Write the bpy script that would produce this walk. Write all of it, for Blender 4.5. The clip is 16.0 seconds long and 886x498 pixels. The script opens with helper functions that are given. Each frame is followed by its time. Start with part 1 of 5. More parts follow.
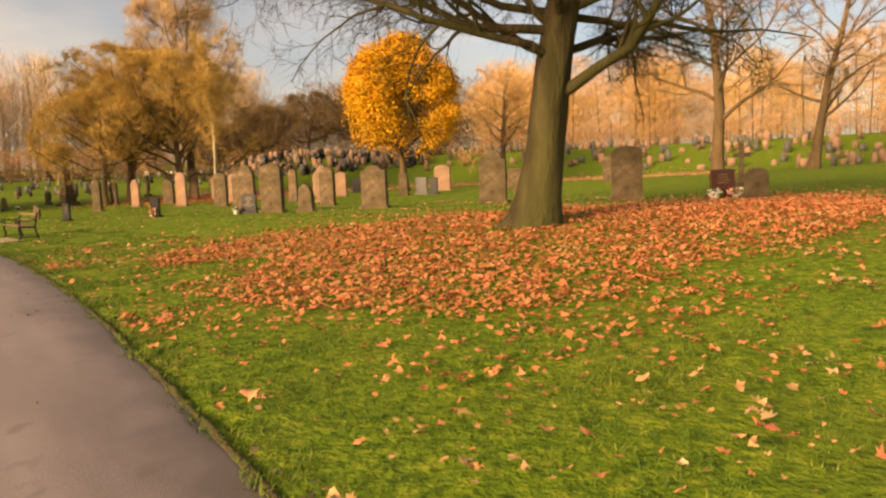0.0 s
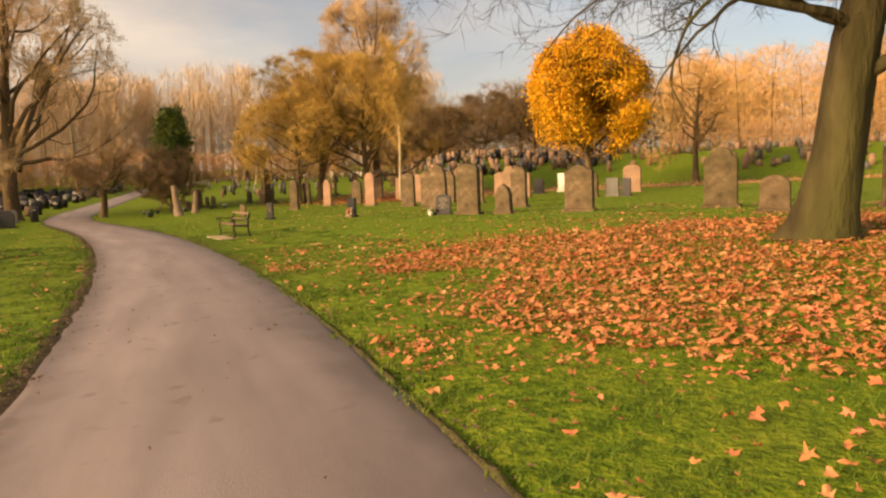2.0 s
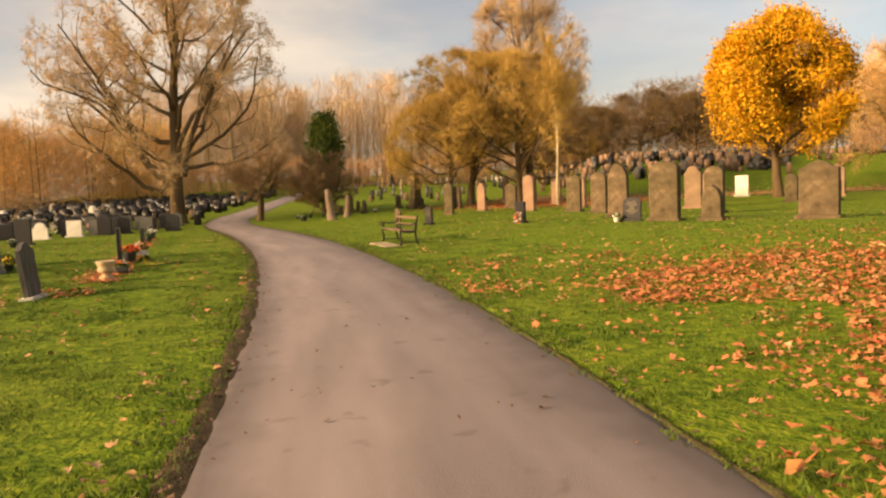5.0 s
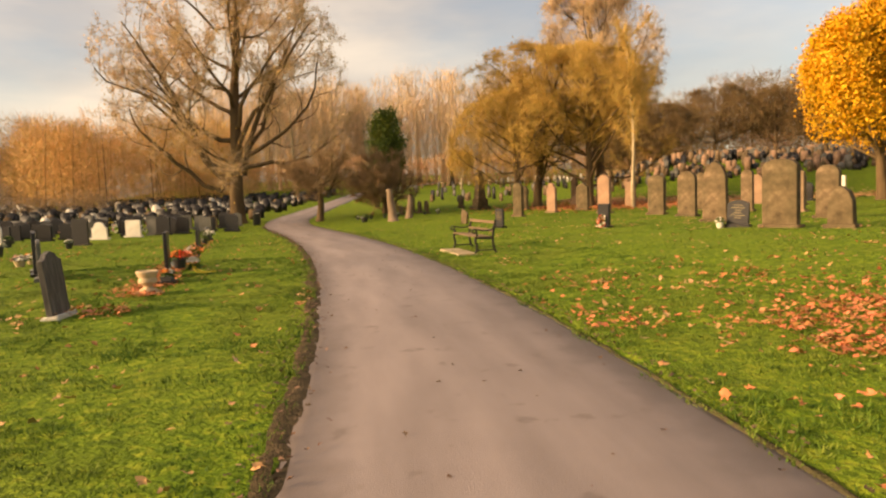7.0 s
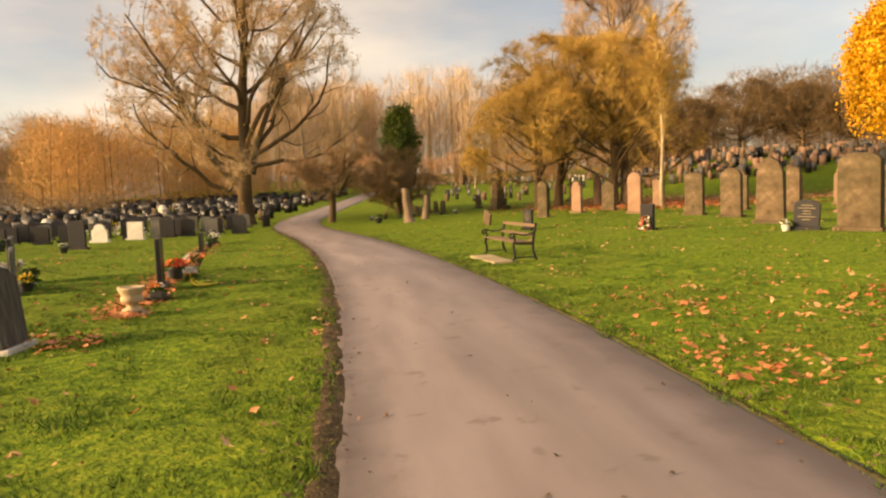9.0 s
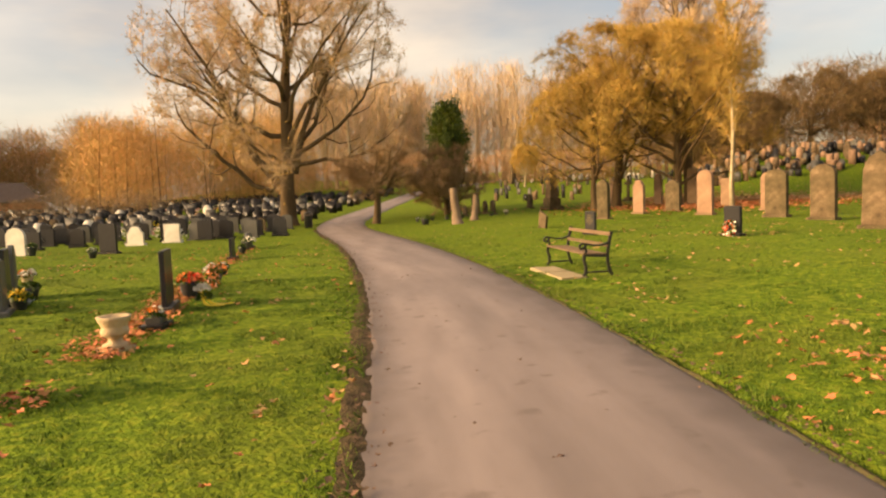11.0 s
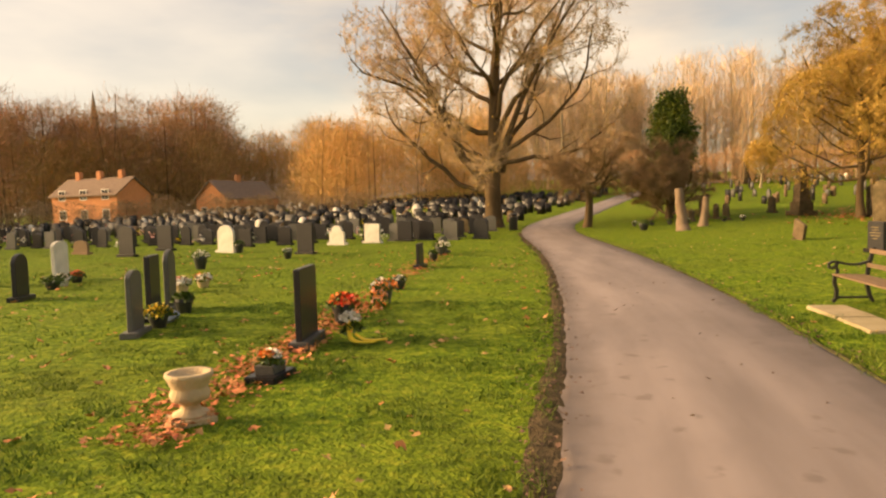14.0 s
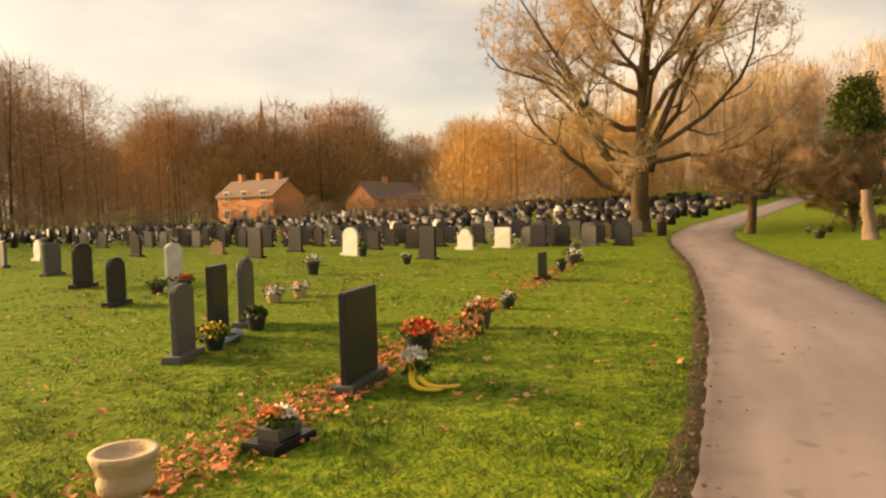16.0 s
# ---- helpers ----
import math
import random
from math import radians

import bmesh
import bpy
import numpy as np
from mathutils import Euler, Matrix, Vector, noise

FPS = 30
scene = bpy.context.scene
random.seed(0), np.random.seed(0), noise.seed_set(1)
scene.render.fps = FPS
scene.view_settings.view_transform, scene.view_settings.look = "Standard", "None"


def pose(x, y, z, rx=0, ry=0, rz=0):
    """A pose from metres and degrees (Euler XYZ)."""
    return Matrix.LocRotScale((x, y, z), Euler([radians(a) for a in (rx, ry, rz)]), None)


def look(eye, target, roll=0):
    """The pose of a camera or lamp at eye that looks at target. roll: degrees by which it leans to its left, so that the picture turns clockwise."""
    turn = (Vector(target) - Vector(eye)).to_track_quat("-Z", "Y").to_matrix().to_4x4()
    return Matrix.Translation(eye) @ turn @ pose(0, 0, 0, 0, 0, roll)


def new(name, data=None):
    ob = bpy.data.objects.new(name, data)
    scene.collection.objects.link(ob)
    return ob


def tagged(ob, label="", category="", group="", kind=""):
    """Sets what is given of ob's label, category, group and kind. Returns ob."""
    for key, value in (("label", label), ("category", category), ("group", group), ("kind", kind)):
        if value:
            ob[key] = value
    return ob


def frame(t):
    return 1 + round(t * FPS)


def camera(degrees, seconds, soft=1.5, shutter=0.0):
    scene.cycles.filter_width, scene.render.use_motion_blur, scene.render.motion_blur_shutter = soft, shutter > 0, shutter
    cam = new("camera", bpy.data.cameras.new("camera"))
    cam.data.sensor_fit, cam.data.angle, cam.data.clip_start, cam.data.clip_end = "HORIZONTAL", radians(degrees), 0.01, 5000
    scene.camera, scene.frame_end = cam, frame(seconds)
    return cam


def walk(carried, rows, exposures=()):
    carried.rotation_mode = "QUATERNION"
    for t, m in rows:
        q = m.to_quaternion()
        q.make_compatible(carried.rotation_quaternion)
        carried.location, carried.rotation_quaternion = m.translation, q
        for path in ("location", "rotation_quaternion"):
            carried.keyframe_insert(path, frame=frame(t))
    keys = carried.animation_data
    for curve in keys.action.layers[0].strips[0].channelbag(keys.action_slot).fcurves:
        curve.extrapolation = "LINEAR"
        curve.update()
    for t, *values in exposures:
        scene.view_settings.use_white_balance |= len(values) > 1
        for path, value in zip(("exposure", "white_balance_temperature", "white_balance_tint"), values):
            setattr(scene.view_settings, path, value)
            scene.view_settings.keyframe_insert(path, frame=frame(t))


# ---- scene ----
cam = camera(65.3, 16.0, soft=2.3)
PATH = [
    (0, (1.412, -0.141, 1.426), (1.337, 1.847, 1.215), -2.5),
    (0.5, (1.096, 0.238, 1.442), (0.88, 2.216, 1.238), -2.6),
    (1, (0.751, 0.59, 1.457), (0.418, 2.552, 1.261), -2.5),
    (1.5, (0.32, 0.911, 1.481), (-0.13, 2.85, 1.287), -2.4),
    (2, (-0.072, 1.278, 1.491), (-0.612, 3.195, 1.301), -2.4),
    (2.5, (-0.504, 1.595, 1.493), (-1.133, 3.484, 1.308), -2.4),
    (3, (-0.972, 2.008, 1.478), (-1.666, 3.875, 1.298), -2.4),
    (3.5, (-1.411, 2.516, 1.458), (-2.161, 4.362, 1.282), -2.4),
    (4, (-1.791, 2.942, 1.496), (-2.583, 4.77, 1.322), -2.5),
    (4.5, (-2.166, 3.297, 1.468), (-2.998, 5.108, 1.301), -2.4),
    (5, (-2.553, 3.714, 1.412), (-3.451, 5.494, 1.255), -2.4),
    (7.5, (-4.571, 5.864, 1.5), (-5.618, 7.562, 1.346), -2.1),
    (8, (-5.008, 6.233, 1.512), (-6.056, 7.929, 1.356), -2.1),
    (8.5, (-5.378, 6.634, 1.494), (-6.435, 8.325, 1.34), -2.2),
    (10.8, (-7.026, 8.844, 1.6), (-8.164, 10.482, 1.45), -2.3),
    (11, (-7.165, 9.021, 1.598), (-8.341, 10.632, 1.447), -2.4),
    (11.5, (-7.567, 9.427, 1.622), (-8.809, 10.987, 1.474), -2.3),
    (12, (-7.943, 9.847, 1.64), (-9.268, 11.338, 1.498), -2.2),
    (12.5, (-8.319, 10.311, 1.649), (-9.735, 11.717, 1.512), -2.1),
    (13, (-8.647, 10.832, 1.658), (-10.126, 12.171, 1.526), -2.1),
    (13.5, (-9.001, 11.258, 1.671), (-10.545, 12.522, 1.537), -2.0),
    (14, (-9.394, 11.665, 1.671), (-10.998, 12.852, 1.54), -1.7),
    (14.5, (-9.707, 12.098, 1.701), (-11.37, 13.202, 1.575), -1.8),
    (15, (-10.079, 12.503, 1.724), (-11.788, 13.533, 1.601), -1.5),
    (15.5, (-10.467, 12.996, 1.709), (-12.235, 13.922, 1.588), -1.6),
    (16, (-10.83, 13.414, 1.702), (-12.65, 14.234, 1.586), -1.4),
]
walk(cam, [(t, look(eye, target, roll)) for t, eye, target, roll in PATH], [(0.0, 0.72, 7550, 18), (5.0, 0.82, 7500, 16), (11.0, 0.96, 7650, 15), (16.0, 0.98, 8250, 14)])

# ---- light ----
SUN_YAW, SUN_ELEV = 138.0, 18.0      # degrees to the left of +y, and above the horizon
sun_way = Vector((-math.sin(radians(SUN_YAW)) * math.cos(radians(SUN_ELEV)),
                  math.cos(radians(SUN_YAW)) * math.cos(radians(SUN_ELEV)),
                  math.sin(radians(SUN_ELEV))))
sun_data = bpy.data.lights.new("sun", "SUN")
sun_data.energy, sun_data.angle, sun_data.color = 5.2, radians(26.0), (1.0, 0.72, 0.42)
sun = new("sun", sun_data)
sun.matrix_world = look(sun_way * 200, (0, 0, 0))

world = bpy.data.worlds.new("sky")
scene.world = world
world.use_nodes = True
wt = world.node_tree
wt.nodes.clear()
w_out = wt.nodes.new("ShaderNodeOutputWorld")
w_bg = wt.nodes.new("ShaderNodeBackground")
w_sky = wt.nodes.new("ShaderNodeTexSky")
w_sky.sky_type, w_sky.sun_disc = "NISHITA", False
w_sky.sun_elevation, w_sky.sun_rotation = radians(SUN_ELEV), radians(-SUN_YAW)
w_sky.air_density, w_sky.dust_density = 1.0, 2.0
w_co = wt.nodes.new("ShaderNodeTexCoord")
w_map = wt.nodes.new("ShaderNodeMapping")
w_map.inputs["Scale"].default_value = (1.0, 1.0, 3.2)
w_map.inputs["Location"].default_value = (0.6, 0.2, 0.0)
w_noise = wt.nodes.new("ShaderNodeTexNoise")
w_noise.inputs["Scale"].default_value = 1.7
w_noise.inputs["Detail"].default_value = 6.0
w_noise.inputs["Roughness"].default_value = 0.52
w_ramp = wt.nodes.new("ShaderNodeValToRGB")
w_ramp.color_ramp.elements[0].position, w_ramp.color_ramp.elements[1].position = 0.34, 0.60
w_mix = wt.nodes.new("ShaderNodeMixRGB")
w_mul = wt.nodes.new("ShaderNodeMath")
w_mul.operation = "MULTIPLY"
w_mul.inputs[1].default_value = 0.88
w_link = wt.links.new
w_link(w_co.outputs["Generated"], w_map.inputs["Vector"])
w_link(w_map.outputs["Vector"], w_noise.inputs["Vector"])
w_link(w_noise.outputs["Fac"], w_ramp.inputs["Fac"])
w_link(w_ramp.outputs["Color"], w_mul.inputs[0])
w_dot = wt.nodes.new("ShaderNodeVectorMath")
w_dot.operation = "DOT_PRODUCT"
w_dot.inputs[1].default_value = sun_way
w_near = wt.nodes.new("ShaderNodeMapRange")
w_near.inputs["From Min"].default_value, w_near.inputs["From Max"].default_value = -0.75, 0.35
w_near.inputs["To Min"].default_value, w_near.inputs["To Max"].default_value = 0.55, 1.0
w_cover = wt.nodes.new("ShaderNodeMath")
w_cover.operation = "MULTIPLY"
w_veil = wt.nodes.new("ShaderNodeMapRange")
w_veil.inputs["From Min"].default_value, w_veil.inputs["From Max"].default_value = -0.25, 0.65
w_veil.inputs["To Min"].default_value, w_veil.inputs["To Max"].default_value = 0.12, 0.6
w_most = wt.nodes.new("ShaderNodeMath")
w_most.operation = "MAXIMUM"
w_shade = wt.nodes.new("ShaderNodeTexNoise")
w_shade.inputs["Scale"].default_value, w_shade.inputs["Detail"].default_value = 2.6, 5.0
w_body = wt.nodes.new("ShaderNodeValToRGB")
w_body.color_ramp.elements[0].position, w_body.color_ramp.elements[1].position = 0.38, 0.62
w_body.color_ramp.elements[0].color, w_body.color_ramp.elements[1].color = (0.62, 0.57, 0.52, 1), (1, 0.87, 0.70, 1)
w_glow = wt.nodes.new("ShaderNodeMixRGB")
w_glow.blend_type = "MULTIPLY"
w_glow.inputs["Fac"].default_value, w_glow.inputs["Color2"].default_value = 1.0, (6.1, 6.1, 6.1, 1)
w_link(w_co.outputs["Generated"], w_dot.inputs[0])
w_link(w_dot.outputs["Value"], w_near.inputs["Value"])
w_link(w_dot.outputs["Value"], w_veil.inputs["Value"])
w_link(w_mul.outputs[0], w_cover.inputs[0])
w_link(w_near.outputs["Result"], w_cover.inputs[1])
w_link(w_cover.outputs[0], w_most.inputs[0])
w_link(w_veil.outputs["Result"], w_most.inputs[1])
w_link(w_most.outputs[0], w_mix.inputs["Fac"])
w_link(w_map.outputs["Vector"], w_shade.inputs["Vector"])
w_link(w_shade.outputs["Fac"], w_body.inputs["Fac"])
w_link(w_body.outputs["Color"], w_glow.inputs["Color1"])
w_link(w_glow.outputs["Color"], w_mix.inputs["Color2"])
w_link(w_sky.outputs["Color"], w_mix.inputs["Color1"])
w_link(w_mix.outputs["Color"], w_bg.inputs["Color"])
w_link(w_bg.outputs["Background"], w_out.inputs["Surface"])
w_bg.inputs["Strength"].default_value = 0.10


# ---- materials ----
def material(name, colours, scale=4.0, rough=0.85, bump=0.3, bump_scale=40.0, metal=0.0, vary=0.0, island=0.0,
             stain=None, stain_scale=0.7, stain_amount=0.5, specular=0.5, stretch=(1, 1, 1), bump_distance=0.02, spin=0.0):
    """Two noises of colour, a larger stain, relief, and a change from object to object or piece to piece."""
    mat = bpy.data.materials.new(name)
    mat.use_nodes = True
    nt = mat.node_tree
    nodes, link = nt.nodes, nt.links.new
    bsdf = nodes["Principled BSDF"]
    co = nodes.new("ShaderNodeTexCoord")
    mp = nodes.new("ShaderNodeMapping")
    mp.inputs["Scale"].default_value = stretch
    if spin:
        vr = nodes.new("ShaderNodeVectorRotate")
        vr.rotation_type = "Z_AXIS"
        vr.inputs["Angle"].default_value = radians(spin)
        link(co.outputs["Object"], vr.inputs["Vector"])
        link(vr.outputs["Vector"], mp.inputs["Vector"])
    else:
        link(co.outputs["Object"], mp.inputs["Vector"])
    n1 = nodes.new("ShaderNodeTexNoise")
    n1.inputs["Scale"].default_value, n1.inputs["Detail"].default_value = scale, 5.0
    n1.inputs["Roughness"].default_value = 0.6
    link(mp.outputs["Vector"], n1.inputs["Vector"])
    ramp = nodes.new("ShaderNodeValToRGB")
    els = ramp.color_ramp.elements
    while len(els) < len(colours):
        els.new(0.5)
    for k, c in enumerate(colours):
        els[k].position = 0.3 + 0.4 * k / max(1, len(colours) - 1)
        els[k].color = (*c, 1)
    link(n1.outputs["Fac"], ramp.inputs["Fac"])
    colour = ramp.outputs["Color"]
    if stain:
        n2 = nodes.new("ShaderNodeTexNoise")
        n2.inputs["Scale"].default_value, n2.inputs["Detail"].default_value = stain_scale, 4.0
        link(mp.outputs["Vector"], n2.inputs["Vector"])
        r2 = nodes.new("ShaderNodeValToRGB")
        r2.color_ramp.elements[0].position, r2.color_ramp.elements[1].position = 0.42, 0.66
        r2.color_ramp.elements[1].color = (stain_amount,) * 3 + (1,)
        link(n2.outputs["Fac"], r2.inputs["Fac"])
        mx = nodes.new("ShaderNodeMixRGB")
        link(r2.outputs["Color"], mx.inputs["Fac"])
        link(colour, mx.inputs["Color1"])
        mx.inputs["Color2"].default_value = (*stain, 1)
        colour = mx.outputs["Color"]
    for amount, node, socket in ((vary, "ShaderNodeObjectInfo", "Random"), (island, "ShaderNodeNewGeometry", "Random Per Island")):
        if amount:
            src = nodes.new(node)
            hsv = nodes.new("ShaderNodeHueSaturation")
            mr = nodes.new("ShaderNodeMapRange")
            mr.inputs["To Min"].default_value, mr.inputs["To Max"].default_value = 1 - amount, 1 + amount
            link(src.outputs[socket], mr.inputs["Value"])
            link(mr.outputs["Result"], hsv.inputs["Value"])
            mr2 = nodes.new("ShaderNodeMapRange")
            mr2.inputs["To Min"].default_value, mr2.inputs["To Max"].default_value = 0.5 + 0.05 * amount, 0.5 - 0.05 * amount
            link(src.outputs[socket], mr2.inputs["Value"])
            link(mr2.outputs["Result"], hsv.inputs["Hue"])
            link(colour, hsv.inputs["Color"])
            colour = hsv.outputs["Color"]
    link(colour, bsdf.inputs["Base Color"])
    bsdf.inputs["Roughness"].default_value, bsdf.inputs["Metallic"].default_value = rough, metal
    bsdf.inputs["Specular IOR Level"].default_value = specular
    if bump:
        n3 = nodes.new("ShaderNodeTexNoise")
        n3.inputs["Scale"].default_value, n3.inputs["Detail"].default_value = bump_scale, 6.0
        link(mp.outputs["Vector"], n3.inputs["Vector"])
        b = nodes.new("ShaderNodeBump")
        b.inputs["Strength"].default_value, b.inputs["Distance"].default_value = bump, bump_distance
        link(n3.outputs["Fac"], b.inputs["Height"])
        link(b.outputs["Normal"], bsdf.inputs["Normal"])
    return mat


M = {
    "turf": material("turf", [(0.04, 0.08, 0.007), (0.125, 0.20, 0.013), (0.26, 0.30, 0.028)], 9.0, 0.95, 1.0, 22, stain=(0.16, 0.17, 0.025),
                     stain_scale=0.5, stain_amount=0.3, specular=0.1, bump_distance=0.05),
    "blade": material("blade", [(0.026, 0.075, 0.008), (0.07, 0.135, 0.013), (0.195, 0.235, 0.038)], 7.5, 0.75, 0.0, island=0.35, specular=0.2,
                      stain=(0.19, 0.19, 0.03), stain_scale=0.5, stain_amount=0.22),
    "leaf_brown": material("leaf_brown", [(0.11, 0.07, 0.045), (0.19, 0.12, 0.075)], 3, 0.8, 0.0, island=0.4, specular=0.2),
    "soil": material("soil", [(0.045, 0.034, 0.02), (0.085, 0.064, 0.036), (0.14, 0.10, 0.055)], 9, 0.95, 1.0, 45, specular=0.1, bump_distance=0.03),
    "leaf_orange": material("leaf_orange", [(0.40, 0.135, 0.046), (0.53, 0.205, 0.078), (0.64, 0.31, 0.14)], 3, 0.7, 0.0, island=0.38, specular=0.25),
    "leaf_tan": material("leaf_tan", [(0.36, 0.18, 0.065), (0.50, 0.29, 0.12), (0.62, 0.43, 0.22)], 3, 0.7, 0.0, island=0.35, specular=0.25),
    "leaf_yellow": material("leaf_yellow", [(0.32, 0.21, 0.02), (0.62, 0.31, 0.012), (0.76, 0.43, 0.03)], 0.9, 0.6, 0.0, island=0.28, specular=0.2),
    "leaf_gold": material("leaf_gold", [(0.36, 0.21, 0.035), (0.47, 0.29, 0.055), (0.54, 0.36, 0.09)], 0.5, 0.7, 0.0, island=0.35, specular=0.2),
    "leaf_green": material("leaf_green", [(0.035, 0.065, 0.01), (0.08, 0.125, 0.016), (0.20, 0.225, 0.03)], 0.8, 0.5, 0.0, island=0.4, specular=0.3),
    "bark_oak": material("bark_oak", [(0.03, 0.024, 0.013), (0.06, 0.048, 0.025), (0.10, 0.08, 0.042)], 3, 0.92, 1.0, 14, stain=(0.06, 0.066, 0.016),
                         stain_scale=0.8, stain_amount=0.7, stretch=(1, 1, 0.25), specular=0.15, bump_distance=0.05),
    "bark_warm": material("bark_warm", [(0.085, 0.057, 0.03), (0.155, 0.105, 0.055)], 3, 0.9, 0.8, 12, specular=0.15, stretch=(1, 1, 0.3), bump_distance=0.04),
    "stump_wood": material("stump_wood", [(0.17, 0.12, 0.08), (0.30, 0.22, 0.155)], 3, 0.9, 0.7, 12, specular=0.15, stretch=(1, 1, 0.3)),
    "bark_pale": material("bark_pale", [(0.32, 0.25, 0.15), (0.5, 0.42, 0.28)], 3, 0.9, 0.5, 12, specular=0.15, island=0.25),
    "twig": material("twig", [(0.29, 0.19, 0.10), (0.42, 0.29, 0.16)], 0.4, 0.9, 0.0, island=0.35, specular=0.15),
    "twig_gold": material("twig_gold", [(0.37, 0.24, 0.058), (0.56, 0.385, 0.12)], 0.4, 0.9, 0.0, island=0.35, specular=0.15),
    "twig_pale": material("twig_pale", [(0.50, 0.36, 0.21), (0.66, 0.50, 0.31)], 0.3, 0.9, 0.0, island=0.35, specular=0.15),
    "twig_far": material("twig_far", [(0.36, 0.215, 0.11), (0.50, 0.31, 0.16)], 0.05, 0.9, 0.0, island=0.4, specular=0.1),
    "twig_olive": material("twig_olive", [(0.12, 0.082, 0.038), (0.22, 0.15, 0.07)], 0.1, 0.9, 0.0, island=0.4, specular=0.1),
    "verge_moss": material("verge_moss", [(0.045, 0.045, 0.02), (0.085, 0.07, 0.036), (0.075, 0.095, 0.02)], 11, 0.95, 1.0, 45, specular=0.1, bump_distance=0.02),
    "twig_rust": material("twig_rust", [(0.50, 0.30, 0.11), (0.63, 0.41, 0.17)], 0.05, 0.9, 0.0, island=0.4, specular=0.1),
    # old stone, its colour darkened to match stones standing in shade
    "sandstone": material("sandstone", [(0.06, 0.044, 0.025), (0.125, 0.09, 0.052), (0.21, 0.155, 0.095)], 3.5, 0.9, 0.9, 30, vary=0.22, stain=(0.07, 0.058, 0.03),
                          stain_scale=1.6, stain_amount=0.75, specular=0.2),
    # reddish stone, with warm sunlight put into its lighter colour
    "sandstone_red": material("sandstone_red", [(0.22, 0.14, 0.088), (0.31, 0.205, 0.13)], 2.5, 0.9, 0.6, 30, vary=0.2, stain=(0.15, 0.105, 0.07), stain_scale=1.5,
                              stain_amount=0.6, specular=0.2),
    "granite": material("granite", [(0.016, 0.016, 0.017), (0.027, 0.026, 0.027), (0.048, 0.046, 0.05)], 60, 0.34, 0.05, 60, vary=0.45, specular=0.25),
    "granite_grey": material("granite_grey", [(0.075, 0.073, 0.068), (0.13, 0.125, 0.115)], 40, 0.5, 0.1, 50, vary=0.3, specular=0.4, stain=(0.075, 0.075, 0.05),
                             stain_scale=2.0, stain_amount=0.6),
    "slate": material("slate", [(0.03, 0.028, 0.026), (0.075, 0.07, 0.064), (0.17, 0.155, 0.14)], 7, 0.6, 0.2, 40, specular=0.25, stretch=(3, 3, 0.35)),
    "granite_red": material("granite_red", [(0.075, 0.03, 0.022), (0.12, 0.05, 0.035)], 40, 0.25, 0.05, 50, specular=0.5),
    "marble": material("marble", [(0.62, 0.58, 0.50), (0.76, 0.72, 0.64)], 3, 0.6, 0.25, 25, stain=(0.45, 0.42, 0.33), stain_scale=2.0, stain_amount=0.5),
    "buff": material("buff", [(0.48, 0.36, 0.21), (0.62, 0.48, 0.30)], 6, 0.85, 0.6, 40, stain=(0.36, 0.26, 0.15), stain_scale=5, stain_amount=0.5),
    "concrete": material("concrete", [(0.33, 0.265, 0.16), (0.44, 0.36, 0.225)], 4, 0.9, 0.5, 60, stain=(0.28, 0.23, 0.12), stain_scale=2.5, stain_amount=0.5),
    "iron": material("iron", [(0.018, 0.017, 0.016), (0.035, 0.03, 0.026)], 20, 0.45, 0.2, 50, specular=0.5),
    "plank": material("plank", [(0.12, 0.08, 0.047), (0.20, 0.14, 0.085)], 5, 0.75, 0.5, 20, vary=0.15, stretch=(1, 8, 8), specular=0.3),
    "gilt": material("gilt", [(0.22, 0.17, 0.08), (0.30, 0.235, 0.12)], 30, 0.5, 0.0),
    "petal_red": material("petal_red", [(0.62, 0.06, 0.02), (0.8, 0.17, 0.05)], 30, 0.6, 0.0, island=0.3),
    "petal_orange": material("petal_orange", [(0.75, 0.2, 0.03), (0.85, 0.36, 0.08)], 30, 0.6, 0.0, island=0.3),
    "petal_yellow": material("petal_yellow", [(0.80, 0.52, 0.02), (0.88, 0.66, 0.06)], 30, 0.6, 0.0, island=0.2),
    "petal_white": material("petal_white", [(0.72, 0.66, 0.55), (0.85, 0.8, 0.7)], 30, 0.6, 0.0, island=0.2),
    "petal_pink": material("petal_pink", [(0.7, 0.3, 0.25), (0.85, 0.5, 0.4)], 30, 0.6, 0.0, island=0.2),
    "wrap_blue": material("wrap_blue", [(0.10, 0.14, 0.18), (0.2, 0.25, 0.29)], 15, 0.35, 0.3, 20),
    "plastic_dark": material("plastic_dark", [(0.02, 0.02, 0.022), (0.04, 0.04, 0.042)], 15, 0.4, 0.1, 30),
    "house_brick": material("house_brick", [(0.52, 0.20, 0.085), (0.64, 0.29, 0.13)], 3, 0.9, 0.4, 14, stain=(0.45, 0.18, 0.09), stain_scale=0.4),
    "render_wall": material("render_wall", [(0.62, 0.42, 0.28), (0.7, 0.5, 0.34)], 1.5, 0.9, 0.2, 20),
    "roof_slate": material("roof_slate", [(0.15, 0.10, 0.07), (0.22, 0.15, 0.11)], 2, 0.9, 0.5, 12, stretch=(1, 1, 4)),
    "dark_glass": material("dark_glass", [(0.02, 0.022, 0.025), (0.03, 0.032, 0.035)], 3, 0.12, 0.0),
    "white_paint": material("white_paint", [(0.7, 0.66, 0.6), (0.78, 0.74, 0.68)], 3, 0.6, 0.05, 30),
}


